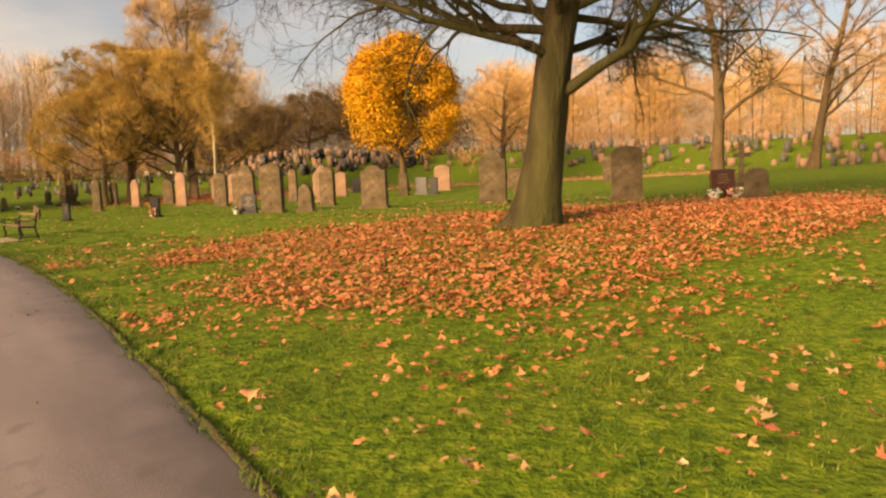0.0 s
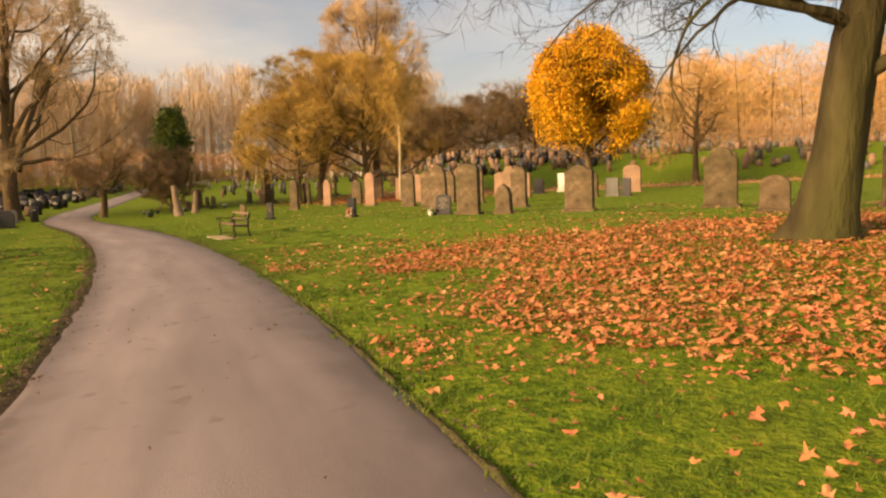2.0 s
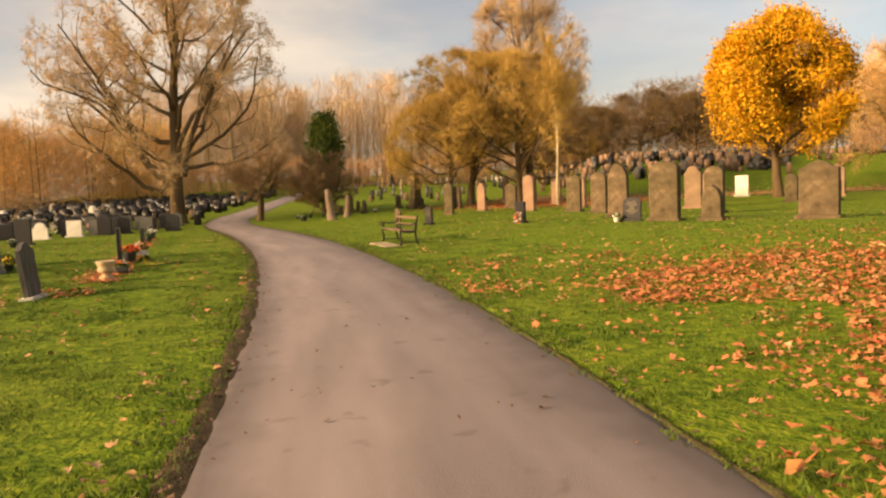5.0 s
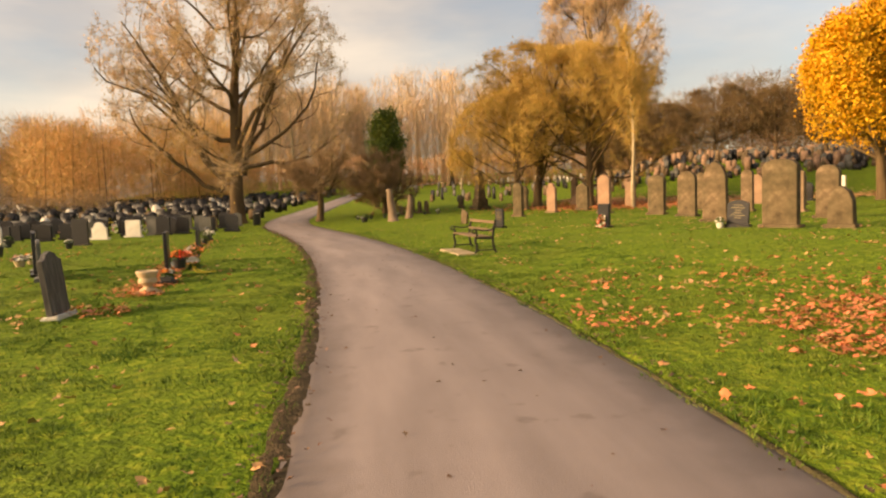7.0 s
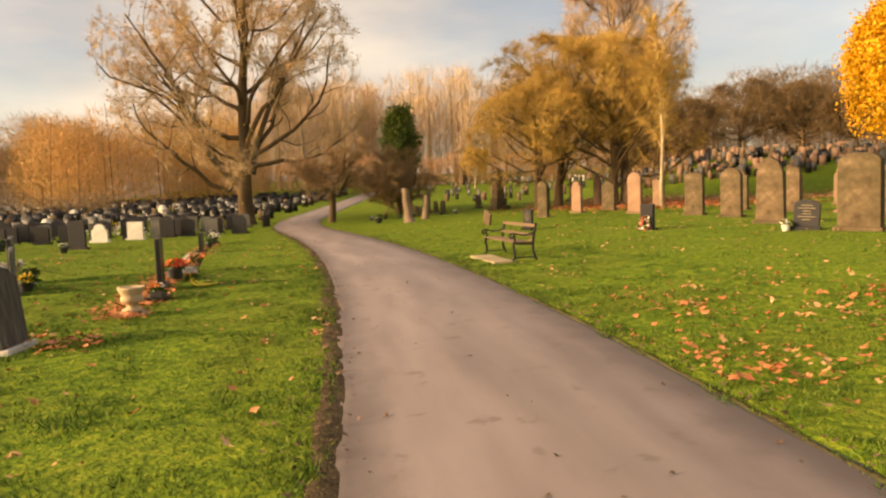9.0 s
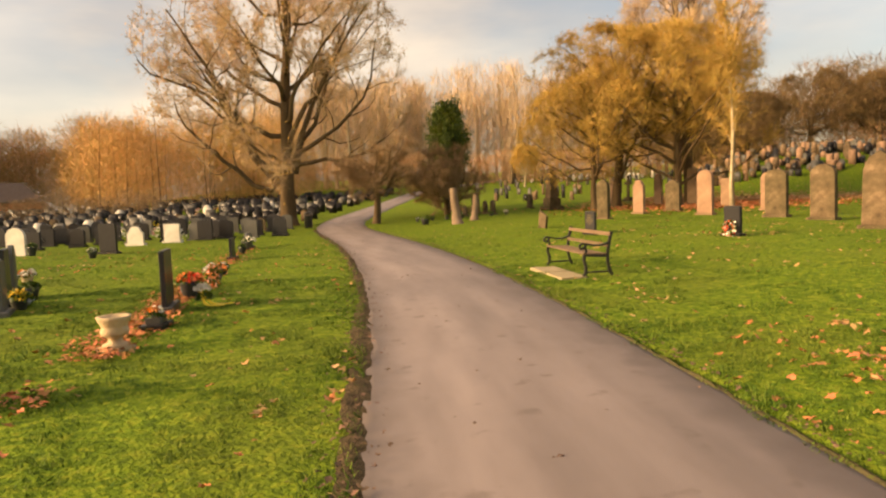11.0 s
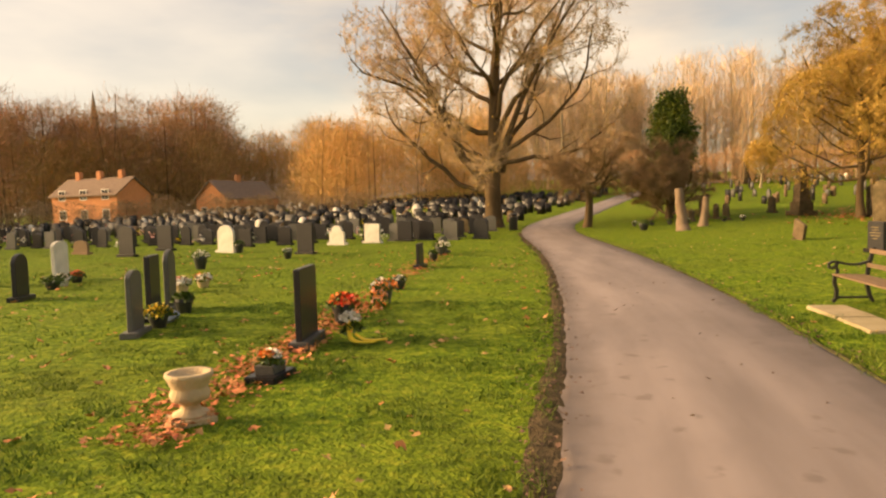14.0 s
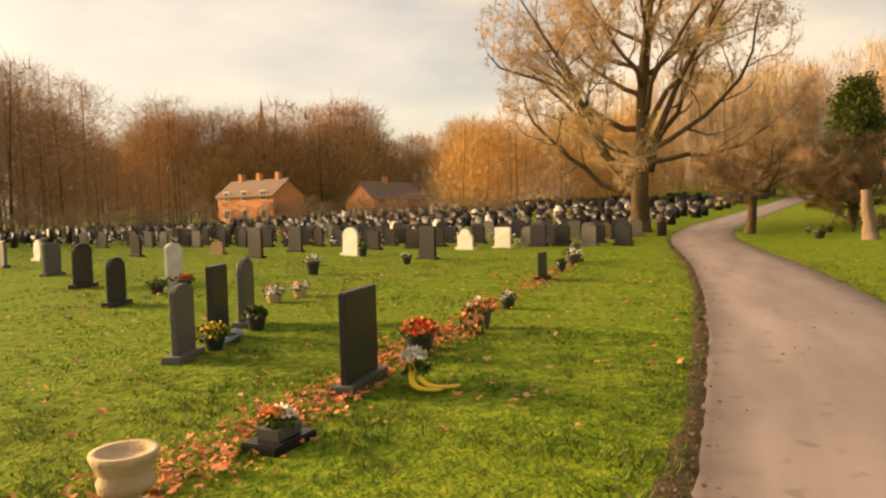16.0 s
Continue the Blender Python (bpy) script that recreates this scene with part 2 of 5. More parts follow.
def path_material():
    """Asphalt palest left of the middle and darker to the right, with damp dirt gathered along both edges."""
    mat = bpy.data.materials.new("path_asphalt")
    mat.use_nodes = True
    nodes, link = mat.node_tree.nodes, mat.node_tree.links.new
    bsdf = nodes["Principled BSDF"]
    uv = nodes.new("ShaderNodeUVMap")
    uv.uv_map = "along"
    mp = nodes.new("ShaderNodeMapping")
    mp.inputs["Scale"].default_value = (0.22, 1.3, 1)
    link(uv.outputs["UV"], mp.inputs["Vector"])
    streak = nodes.new("ShaderNodeTexNoise")
    streak.inputs["Scale"].default_value, streak.inputs["Detail"].default_value = 1.4, 6
    link(mp.outputs["Vector"], streak.inputs["Vector"])
    ramp = nodes.new("ShaderNodeValToRGB")
    ramp.color_ramp.elements[0].position, ramp.color_ramp.elements[1].position = 0.3, 0.7
    ramp.color_ramp.elements[0].color, ramp.color_ramp.elements[1].color = (0.205, 0.165, 0.153, 1), (0.315, 0.256, 0.24, 1)
    link(streak.outputs["Fac"], ramp.inputs["Fac"])
    # dirt by the edges, with a ragged border
    sep = nodes.new("ShaderNodeSeparateXYZ")
    link(uv.outputs["UV"], sep.inputs["Vector"])
    far = nodes.new("ShaderNodeMath")
    far.operation = "ABSOLUTE"
    link(sep.outputs["Y"], far.inputs[0])
    rag = nodes.new("ShaderNodeTexNoise")
    rag.inputs["Scale"].default_value, rag.inputs["Detail"].default_value = 2.2, 5
    link(uv.outputs["UV"], rag.inputs["Vector"])
    add = nodes.new("ShaderNodeMath")
    add.operation = "ADD"
    link(far.outputs[0], add.inputs[0])
    link(rag.outputs["Fac"], add.inputs[1])
    dirt = nodes.new("ShaderNodeMapRange")
    dirt.inputs["From Min"].default_value, dirt.inputs["From Max"].default_value = 1.55, 2.05
    dirt.inputs["To Max"].default_value = 0.7
    link(add.outputs[0], dirt.inputs["Value"])
    # tone across the width: palest left of the middle, darkest at the right edge
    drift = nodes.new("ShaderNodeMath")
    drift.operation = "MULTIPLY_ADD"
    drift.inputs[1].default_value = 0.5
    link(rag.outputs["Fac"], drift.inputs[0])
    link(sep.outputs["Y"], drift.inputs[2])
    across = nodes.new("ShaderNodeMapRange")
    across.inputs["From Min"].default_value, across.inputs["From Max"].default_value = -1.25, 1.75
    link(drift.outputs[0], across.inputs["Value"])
    cross_tone = nodes.new("ShaderNodeValToRGB")
    els = cross_tone.color_ramp.elements
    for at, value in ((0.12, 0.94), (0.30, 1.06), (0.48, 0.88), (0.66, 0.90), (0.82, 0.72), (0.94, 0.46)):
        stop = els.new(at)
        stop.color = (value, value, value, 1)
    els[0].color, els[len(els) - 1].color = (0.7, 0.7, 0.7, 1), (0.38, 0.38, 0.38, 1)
    link(across.outputs["Result"], cross_tone.inputs["Fac"])
    # streak colour multiplied by the tone across the width
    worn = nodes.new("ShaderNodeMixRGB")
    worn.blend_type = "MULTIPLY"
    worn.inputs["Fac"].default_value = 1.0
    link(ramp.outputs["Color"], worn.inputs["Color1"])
    link(cross_tone.outputs["Color"], worn.inputs["Color2"])
    mix = nodes.new("ShaderNodeMixRGB")
    mix.inputs["Color2"].default_value = (0.10, 0.076, 0.064, 1)
    link(dirt.outputs["Result"], mix.inputs["Fac"])
    link(worn.outputs["Color"], mix.inputs["Color1"])
    # small damp blots and grit
    blot = nodes.new("ShaderNodeTexNoise")
    blot.inputs["Scale"].default_value, blot.inputs["Detail"].default_value = 3.2, 4
    link(uv.outputs["UV"], blot.inputs["Vector"])
    r2 = nodes.new("ShaderNodeValToRGB")
    r2.color_ramp.elements[0].position, r2.color_ramp.elements[1].position = 0.62, 0.70
    r2.color_ramp.elements[1].color = (0.5, 0.5, 0.5, 1)
    link(blot.outputs["Fac"], r2.inputs["Fac"])
    mix2 = nodes.new("ShaderNodeMixRGB")
    mix2.inputs["Color2"].default_value = (0.12, 0.09, 0.075, 1)
    link(r2.outputs["Color"], mix2.inputs["Fac"])
    link(mix.outputs["Color"], mix2.inputs["Color1"])
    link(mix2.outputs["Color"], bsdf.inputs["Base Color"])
    bsdf.inputs["Roughness"].default_value = 0.62
    bsdf.inputs["Specular IOR Level"].default_value = 0.55
    grit = nodes.new("ShaderNodeTexNoise")
    grit.inputs["Scale"].default_value, grit.inputs["Detail"].default_value = 90, 5
    link(uv.outputs["UV"], grit.inputs["Vector"])
    b = nodes.new("ShaderNodeBump")
    b.inputs["Strength"].default_value, b.inputs["Distance"].default_value = 0.45, 0.008
    link(grit.outputs["Fac"], b.inputs["Height"])
    link(b.outputs["Normal"], bsdf.inputs["Normal"])
    return mat


M["asphalt"] = path_material()


# ---- the lie of the land: u runs along the path, v to its right ----
def smooth(a, b, x):
    t = np.clip((x - a) / (b - a), 0, 1)
    return t * t * (3 - 2 * t)


def soft(x, k):
    return k * np.log1p(np.exp(np.clip(x / k, -30, 30)))


def to_uv(x, y):
    return (y - x) * 0.70711, (x + y) * 0.70711


def to_xy(u, v):
    return (v - u) * 0.70711, (u + v) * 0.70711


ROUTE_U = [-60, -30, -10, 0, 8.5, 15, 20, 26, 32, 38, 45, 50, 56, 62, 75, 98, 125, 170]
ROUTE_V = [-24, -9, -1.8, 0.7, 2.1, 2.85, 3.15, 3.35, 3.25, 2.95, 2.3, 1.8, 1.7, 2.3, 5.5, 12, 26, 52]
_fine = np.arange(-60, 170.01, 0.25)
_bend = np.interp(_fine, ROUTE_U, ROUTE_V)
for _ in range(3):
    _bend = np.convolve(np.pad(_bend, 8, mode="reflect", reflect_type="odd"), np.ones(17) / 17, mode="valid")


def path_centre(u):
    return np.interp(u, _fine, _bend)


PATH_HALF = 1.48


def land(x, y):
    u, v = to_uv(x, y)
    bank = (0.55 - 0.25 * smooth(10, 28, u)) * smooth(4, 14, v)
    ahead = 0.05 * soft(u - 57, 5) * smooth(-75, -5, v)
    right = 0.012 * soft(v - 24, 5)
    hill = 3.0 * smooth(63, 82, y + 0.1 * x) * smooth(-34, -20, x)
    return -0.08 + bank + hill + np.minimum(ahead + right, 9)


def land_z(x, y):
    return float(land(np.float64(x), np.float64(y)))


# ---- mesh helpers ----
def mesh_of(name, verts, faces, mats, smooth_faces=False, index=None):
    me = bpy.data.meshes.new(name)
    me.from_pydata([tuple(v) for v in verts] if not isinstance(verts, np.ndarray) else verts.tolist(), [],
                   faces.tolist() if isinstance(faces, np.ndarray) else faces)
    for m in (mats if isinstance(mats, (list, tuple)) else [mats]):
        me.materials.append(m)
    if smooth_faces:
        me.polygons.foreach_set("use_smooth", [True] * len(me.polygons))
    if index is not None:
        me.polygons.foreach_set("material_index", index)
    me.update()
    return me


def big_mesh(name, verts, tris, mat):
    """A large triangle mesh out of arrays."""
    me = bpy.data.meshes.new(name)
    n, k = len(verts), len(tris)
    me.vertices.add(n)
    me.vertices.foreach_set("co", np.asarray(verts, np.float32).ravel())
    me.loops.add(k * 3)
    me.loops.foreach_set("vertex_index", np.asarray(tris, np.int32).ravel())
    me.polygons.add(k)
    me.polygons.foreach_set("loop_start", np.arange(0, k * 3, 3, dtype=np.int32))
    me.materials.append(mat)
    me.update(calc_edges=True)
    return me


def empty(name, x, y, z, turn=0.0, lean=0.0, tip=0.0):
    ob = new(name)
    ob.empty_display_size = 0.2
    ob.matrix_basis = pose(x, y, z, lean, tip, turn)
    return ob


def under(name, me, parent, label=""):
    ob = new(name, me)
    ob.parent = parent
    if label:
        ob["label"] = label
    return ob


def part(name, bm, mat, parent, label="", shade=False):
    me = bpy.data.meshes.new(name)
    bm.to_mesh(me)
    bm.free()
    me.materials.append(mat)
    if shade:
        me.polygons.foreach_set("use_smooth", [True] * len(me.polygons))
    return under(name, me, parent, label)


def box(bm, x0, x1, y0, y1, z0, z1, bevel=0.0):
    r = bmesh.ops.create_cube(bm, size=1.0, matrix=Matrix.Translation(((x0 + x1) / 2, (y0 + y1) / 2, (z0 + z1) / 2)) @
                              Matrix.Diagonal((x1 - x0, y1 - y0, z1 - z0, 1)))
    if bevel:
        edges = {e for v in r["verts"] for e in v.link_edges}
        bmesh.ops.bevel(bm, geom=list(edges), offset=bevel, segments=2, affect="EDGES")
    return bm


def lathe(bm, profile, sides=16):
    """A turned body from rows of (radius, height)."""
    rings = []
    for r, z in profile:
        rings.append([bm.verts.new((r * math.cos(2 * math.pi * k / sides), r * math.sin(2 * math.pi * k / sides), z)) for k in range(sides)])
    for a, b in zip(rings, rings[1:]):
        for k in range(sides):
            bm.faces.new((a[k], a[(k + 1) % sides], b[(k + 1) % sides], b[k]))
    bm.faces.new(rings[0][::-1])
    bm.faces.new(rings[-1])
    return bm


def extruded(bm, outline, depth, bevel=0.0, y0=None):
    """An outline in x and z, made into a body as deep as given along y."""
    y0 = -depth / 2 if y0 is None else y0
    front = [bm.verts.new((x, y0, z)) for x, z in outline]
    back = [bm.verts.new((x, y0 + depth, z)) for x, z in outline]
    n = len(outline)
    f1, f2 = bm.faces.new(front), bm.faces.new(back[::-1])
    for k in range(n):
        bm.faces.new((front[(k + 1) % n], front[k], back[k], back[(k + 1) % n]))
    bmesh.ops.recalc_face_normals(bm, faces=bm.faces[:])
    if bevel:
        bmesh.ops.bevel(bm, geom=list(f1.edges) + list(f2.edges), offset=bevel, segments=1, affect="EDGES")
    return bm


class Wood:
    """Gathers tubes into one mesh."""

    def __init__(self):
        self.v, self.f, self.n = [], [], 0

    def tube(self, pts, radii, sides):
        pts = np.asarray(pts, float)
        way = np.gradient(pts, axis=0)
        way /= np.linalg.norm(way, axis=1, keepdims=True) + 1e-9
        ref = np.array([0.31, 0.77, 0.55]) if abs(way[0] @ np.array([0.31, 0.77, 0.55])) < 0.9 else np.array([1.0, 0, 0])
        a = np.cross(way, ref)
        a /= np.linalg.norm(a, axis=1, keepdims=True) + 1e-9
        b = np.cross(way, a)
        ang = np.arange(sides) * 2 * np.pi / sides
        ring = (a[:, None] * np.cos(ang)[None, :, None] + b[:, None] * np.sin(ang)[None, :, None]) * np.asarray(radii)[:, None, None]
        self.v.append((pts[:, None] + ring).reshape(-1, 3))
        n = len(pts)
        i, k = np.meshgrid(np.arange(n - 1), np.arange(sides), indexing="ij")
        p = self.n + i * sides + k
        q = self.n + i * sides + (k + 1) % sides
        self.f.append(np.stack([p, q, q + sides], -1).reshape(-1, 3))
        self.f.append(np.stack([p, q + sides, p + sides], -1).reshape(-1, 3))
        self.n += n * sides

    def mesh(self, name, mat):
        me = big_mesh(name, np.concatenate(self.v), np.concatenate(self.f), mat)
        me.polygons.foreach_set("use_smooth", [True] * len(me.polygons))
        return me


def slivers(rng, at, way, length, width):
    """Thin three-cornered twigs from points along ways."""
    n = len(at)
    way = way / (np.linalg.norm(way, axis=1, keepdims=True) + 1e-9)
    side = np.cross(way, rng.normal(size=(n, 3)))
    side /= np.linalg.norm(side, axis=1, keepdims=True) + 1e-9
    w, ln = np.broadcast_to(width, n)[:, None], np.broadcast_to(length, n)[:, None]
    v = np.stack([at - side * w / 2, at + side * w / 2, at + way * ln], 1).reshape(-1, 3)
    return v, np.arange(3 * n).reshape(-1, 3)


def flakes(rng, at, size, flat=0.0):
    """Small four-cornered leaves that hang every way."""
    n = len(at)
    a = rng.normal(size=(n, 3))
    a[:, 2] *= 1 - flat
    a /= np.linalg.norm(a, axis=1, keepdims=True)
    b = np.cross(a, rng.normal(size=(n, 3)))
    b /= np.linalg.norm(b, axis=1, keepdims=True)
    s = np.broadcast_to(size, n)[:, None] * rng.uniform(0.6, 1.3, (n, 1))
    v = np.stack([at - a * s * 0.6, at + b * s * 0.4, at + a * s * 0.6, at - b * s * 0.4], 1).reshape(-1, 3)
    q = np.arange(4 * n).reshape(-1, 4)
    return v, np.concatenate([q[:, [0, 1, 2]], q[:, [0, 2, 3]]])


def joined(pieces):
    vs, fs, n = [], [], 0
    for v, f in pieces:
        vs.append(v)
        fs.append(f + n)
        n += len(v)
    return np.concatenate(vs), np.concatenate(fs)


def grow(rng, out, p, d, length, radius, lvl, spec):
    """One bough and, from it, the smaller ones; out[lvl] gathers (points, radii)."""
    s = spec[lvl]
    n = s.get("seg", 5)
    p, d = np.array(p, float), np.array(d, float)
    d /= np.linalg.norm(d)
    pts = [p.copy()]
    for k in range(n):
        d = d + rng.normal(size=3) * s.get("wob", 0.15)
        d[2] += s.get("up", 0.0) + s.get("curl", 0.0) * k / n
        d /= np.linalg.norm(d)
        p = p + d * length / n
        pts.append(p.copy())
    taper = s.get("taper", 0.35)
    radii = radius * (1 - (1 - taper) * np.linspace(0, 1, n + 1))
    pts = np.array(pts)
    out.setdefault(lvl, []).append((pts, radii))
    if lvl + 1 >= len(spec):
        return
    c = spec[lvl + 1]
    count = max(1, int(round(c["n"] * rng.uniform(0.8, 1.2))))
    az = rng.uniform(0, 6.28)
    for k in range(count):
        t = c.get("from", 0.25) + (1 - c.get("from", 0.25)) * (k + rng.uniform(0.1, 0.9)) / count
        j = min(int(t * n), n - 1)
        w = t * n - j
        at = pts[j] * (1 - w) + pts[j + 1] * w
        axis = pts[j + 1] - pts[j]
        axis /= np.linalg.norm(axis)
        az += 2.4 + rng.normal() * 0.4
        e1 = np.cross(axis, [0.2, 0.3, 0.93] if abs(axis[2]) < 0.9 else [1, 0, 0])
        e1 /= np.linalg.norm(e1)
        e2 = np.cross(axis, e1)
        ang = radians(c.get("ang", 50) * rng.uniform(0.75, 1.25))
        nd = axis * math.cos(ang) + (e1 * math.cos(az) + e2 * math.sin(az)) * math.sin(ang)
        nl = length * c.get("len", 0.5) * (1 - c.get("short", 0.5) * t) * rng.uniform(0.75, 1.25)
        nr = max(0.004, (radii[j] * (1 - w) + radii[j + 1] * w) * c.get("rad", 0.5))
        grow(rng, out, at, nd, nl, nr, lvl + 1, spec)


# ---- ground ----
def steps(*spans):
    out = []
    for a, b, s in spans:
        out += list(np.arange(a, b, s))
    return np.array(out + [spans[-1][1]], float)


def ground_sheet():
    us = steps((-1600, -200, 200), (-200, -40, 16), (-40, -6, 2), (-6, 62, 0.5), (62, 180, 3), (180, 400, 22), (400, 2000, 200))
    vs = steps((-1600, -200, 200), (-200, -60, 14), (-60, -14, 2), (-14, -2, 0.6), (-2, 6.4, 0.12), (6.4, 24, 0.6), (24, 110, 2), (110, 220, 10), (220, 1800, 200))
    uu, vv = np.meshgrid(us, vs, indexing="ij")
    x, y = to_xy(uu, vv)
    z = land(x, y)
    z += 0.018 * np.sin(uu * 1.7 + 0.8 * np.sin(vv * 1.3)) * np.sin(vv * 1.9 + uu * 0.3) * (np.abs(vv) < 40)
    off = np.abs(vv - path_centre(uu))
    inside = (off < PATH_HALF + 0.02) & (uu > -58) & (uu < 168)
    lip = smooth(PATH_HALF + 0.5, PATH_HALF + 0.05, off)
    z = np.where(inside, land(x, y) - 0.07, z * (1 - lip) + (land(x, y) - 0.005) * lip)
    verts = np.stack([x, y, z], -1).reshape(-1, 3)
    n, m = uu.shape
    i, j = np.meshgrid(np.arange(n - 1), np.arange(m - 1), indexing="ij")
    a = i * m + j
    f = np.concatenate([np.stack([a, a + m, a + m + 1], -1).reshape(-1, 3), np.stack([a, a + m + 1, a + 1], -1).reshape(-1, 3)])
    # u runs left of v, so turn the faces up
    ob = new("ground", big_mesh("ground", verts, f[:, ::-1], M["turf"]))
    ob.data.polygons.foreach_set("use_smooth", [True] * len(ob.data.polygons))
    return tagged(ob, "damp mown cemetery grass, green with ochre patches", "ground", kind="structure")


ground_sheet()


def path_sheet():
    rng = np.random.default_rng(4)
    us = steps((-58, 0, 1), (0, 60, 0.25), (60, 168, 1))
    rows, flat = [], []
    across = np.array([-1, -0.985, -0.93, -0.7, -0.35, 0, 0.35, 0.7, 0.93, 0.985, 1])
    lw = np.convolve(rng.normal(size=len(us) + 2), np.ones(3) / 3, "valid") * 0.035
    rw = np.convolve(rng.normal(size=len(us) + 2), np.ones(3) / 3, "valid") * 0.035
    for k, u in enumerate(us):
        half = np.where(across < 0, PATH_HALF + lw[k], PATH_HALF + rw[k])
        v = path_centre(u) + across * half
        x, y = to_xy(u, v)
        z = land(x, y) + 0.012 - 0.022 * across ** 2
        z[[0, -1]] -= 0.025
        rows.append(np.stack([x, y, z], -1))
        flat.append(np.stack([np.full(len(v), u), across * half], -1))
    verts = np.concatenate(rows)
    m = len(across)
    i, j = np.meshgrid(np.arange(len(us) - 1), np.arange(m - 1), indexing="ij")
    a = i * m + j
    f = np.concatenate([np.stack([a, a + m, a + m + 1], -1).reshape(-1, 3), np.stack([a, a + m + 1, a + 1], -1).reshape(-1, 3)])
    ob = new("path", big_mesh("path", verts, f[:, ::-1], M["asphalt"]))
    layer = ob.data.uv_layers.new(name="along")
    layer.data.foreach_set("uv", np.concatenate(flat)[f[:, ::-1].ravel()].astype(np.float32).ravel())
    ob.data.polygons.foreach_set("use_smooth", [True] * len(ob.data.polygons))
    return tagged(ob, "worn brownish grey asphalt cemetery path", "path", kind="structure")


path_sheet()


def soil_strip(name, side, u0, u1, width, mat, label):
    """Bare crumbling earth between the asphalt and the turf."""
    rng = np.random.default_rng(11 + side)
    us = np.arange(u0, u1, 0.2)
    w = width * (0.4 + 1.2 * np.convolve(rng.uniform(size=len(us) + 8), np.ones(9) / 9, "valid"))
    rows = []
    for k, u in enumerate(us):
        t = np.array([-0.25, 0.0, 0.35, 0.7, 1.0])
        v = path_centre(u) + side * (PATH_HALF - 0.05 + t * w[k])
        x, y = to_xy(u, v)
        z = land(x, y) + np.array([-0.03, -0.009, 0.002, 0.01, -0.02]) + rng.normal(size=5) * np.array([0, 0.003, 0.009, 0.008, 0.004])
        rows.append(np.stack([x, y, z], -1))
    verts = np.concatenate(rows)
    i, j = np.meshgrid(np.arange(len(us) - 1), np.arange(4), indexing="ij")
    a = i * 5 + j
    f = np.concatenate([np.stack([a, a + 5, a + 6], -1).reshape(-1, 3), np.stack([a, a + 6, a + 1], -1).reshape(-1, 3)])
    ob = new(name, big_mesh(name, verts, f if side < 0 else f[:, ::-1], mat))
    ob.data.polygons.foreach_set("use_smooth", [True] * len(ob.data.polygons))
    return tagged(ob, label, "verge", kind="structure")


soil_strip("verge_left", -1, -6, 52, 0.25, M["soil"], "bare dark soil and leaf litter edging the path")
soil_strip("verge_right", 1, -6, 52, 0.05, M["verge_moss"], "thin mossy soil edge beside the path")


def grass():
    rng = np.random.default_rng(5)
    spots = []
    for n, u0, u1, v0, v1, h, w in ((430000, -3, 27, -4.5, 8.5, 0.042, 0.011), (230000, -2, 40, -14, 17, 0.045, 0.014), (160000, 5, 60, -40, 30, 0.05, 0.028)):
        u, v = rng.uniform(u0, u1, n), rng.uniform(v0, v1, n)
        off = v - path_centre(u)
        ragged = 0.07 * np.sin(u * 3.1) + 0.06 * np.sin(u * 7.7 + 1)
        keep = (off > PATH_HALF - 0.09 + ragged * 0.5) | (off < -PATH_HALF - 0.16 + ragged * 1.2)
        keep |= (off < -PATH_HALF - 0.02) & (rng.uniform(size=n) < 0.6)
        u, v = u[keep], v[keep]
        k = len(u)
        x, y = to_xy(u, v)
        clump = 0.4 + 1.25 * (np.sin(x * 2.3 + np.sin(y * 1.7) * 2) * np.sin(y * 2.9 + np.sin(x * 1.1) * 2) * 0.5 + 0.5)
        clump = clump * (0.75 + 0.5 * np.sin(x * 9.1 + 1.7 * np.sin(y * 5.3)) * np.sin(y * 8.3 + 1.3 * np.sin(x * 6.1)))
        edge = 1 + 0.7 * np.exp(-np.abs(np.abs(v - path_centre(u)) - PATH_HALF - 0.15) / 0.15)
        height = h * rng.uniform(0.5, 1.3, k) * clump * edge
        ang = rng.uniform(0, 6.28, k)
        lean = rng.normal(size=(k, 2)) * height[:, None] * 0.7
        z = land(x, y) + 0.018 * np.sin(u * 1.7 + 0.8 * np.sin(v * 1.3)) * np.sin(v * 1.9 + u * 0.3) - 0.012
        a = np.stack([x - np.cos(ang) * w / 2, y - np.sin(ang) * w / 2, z], -1)
        b = np.stack([x + np.cos(ang) * w / 2, y + np.sin(ang) * w / 2, z], -1)
        c = np.stack([x + lean[:, 0], y + lean[:, 1], z + height], -1)
        spots.append((np.stack([a, b, c], 1).reshape(-1, 3), np.arange(3 * k).reshape(-1, 3)))
    ob = new("grass", big_mesh("grass", *joined(spots), M["blade"]))
    tagged(ob, "short tufted green grass blades", "grass", kind="stuff")


grass()


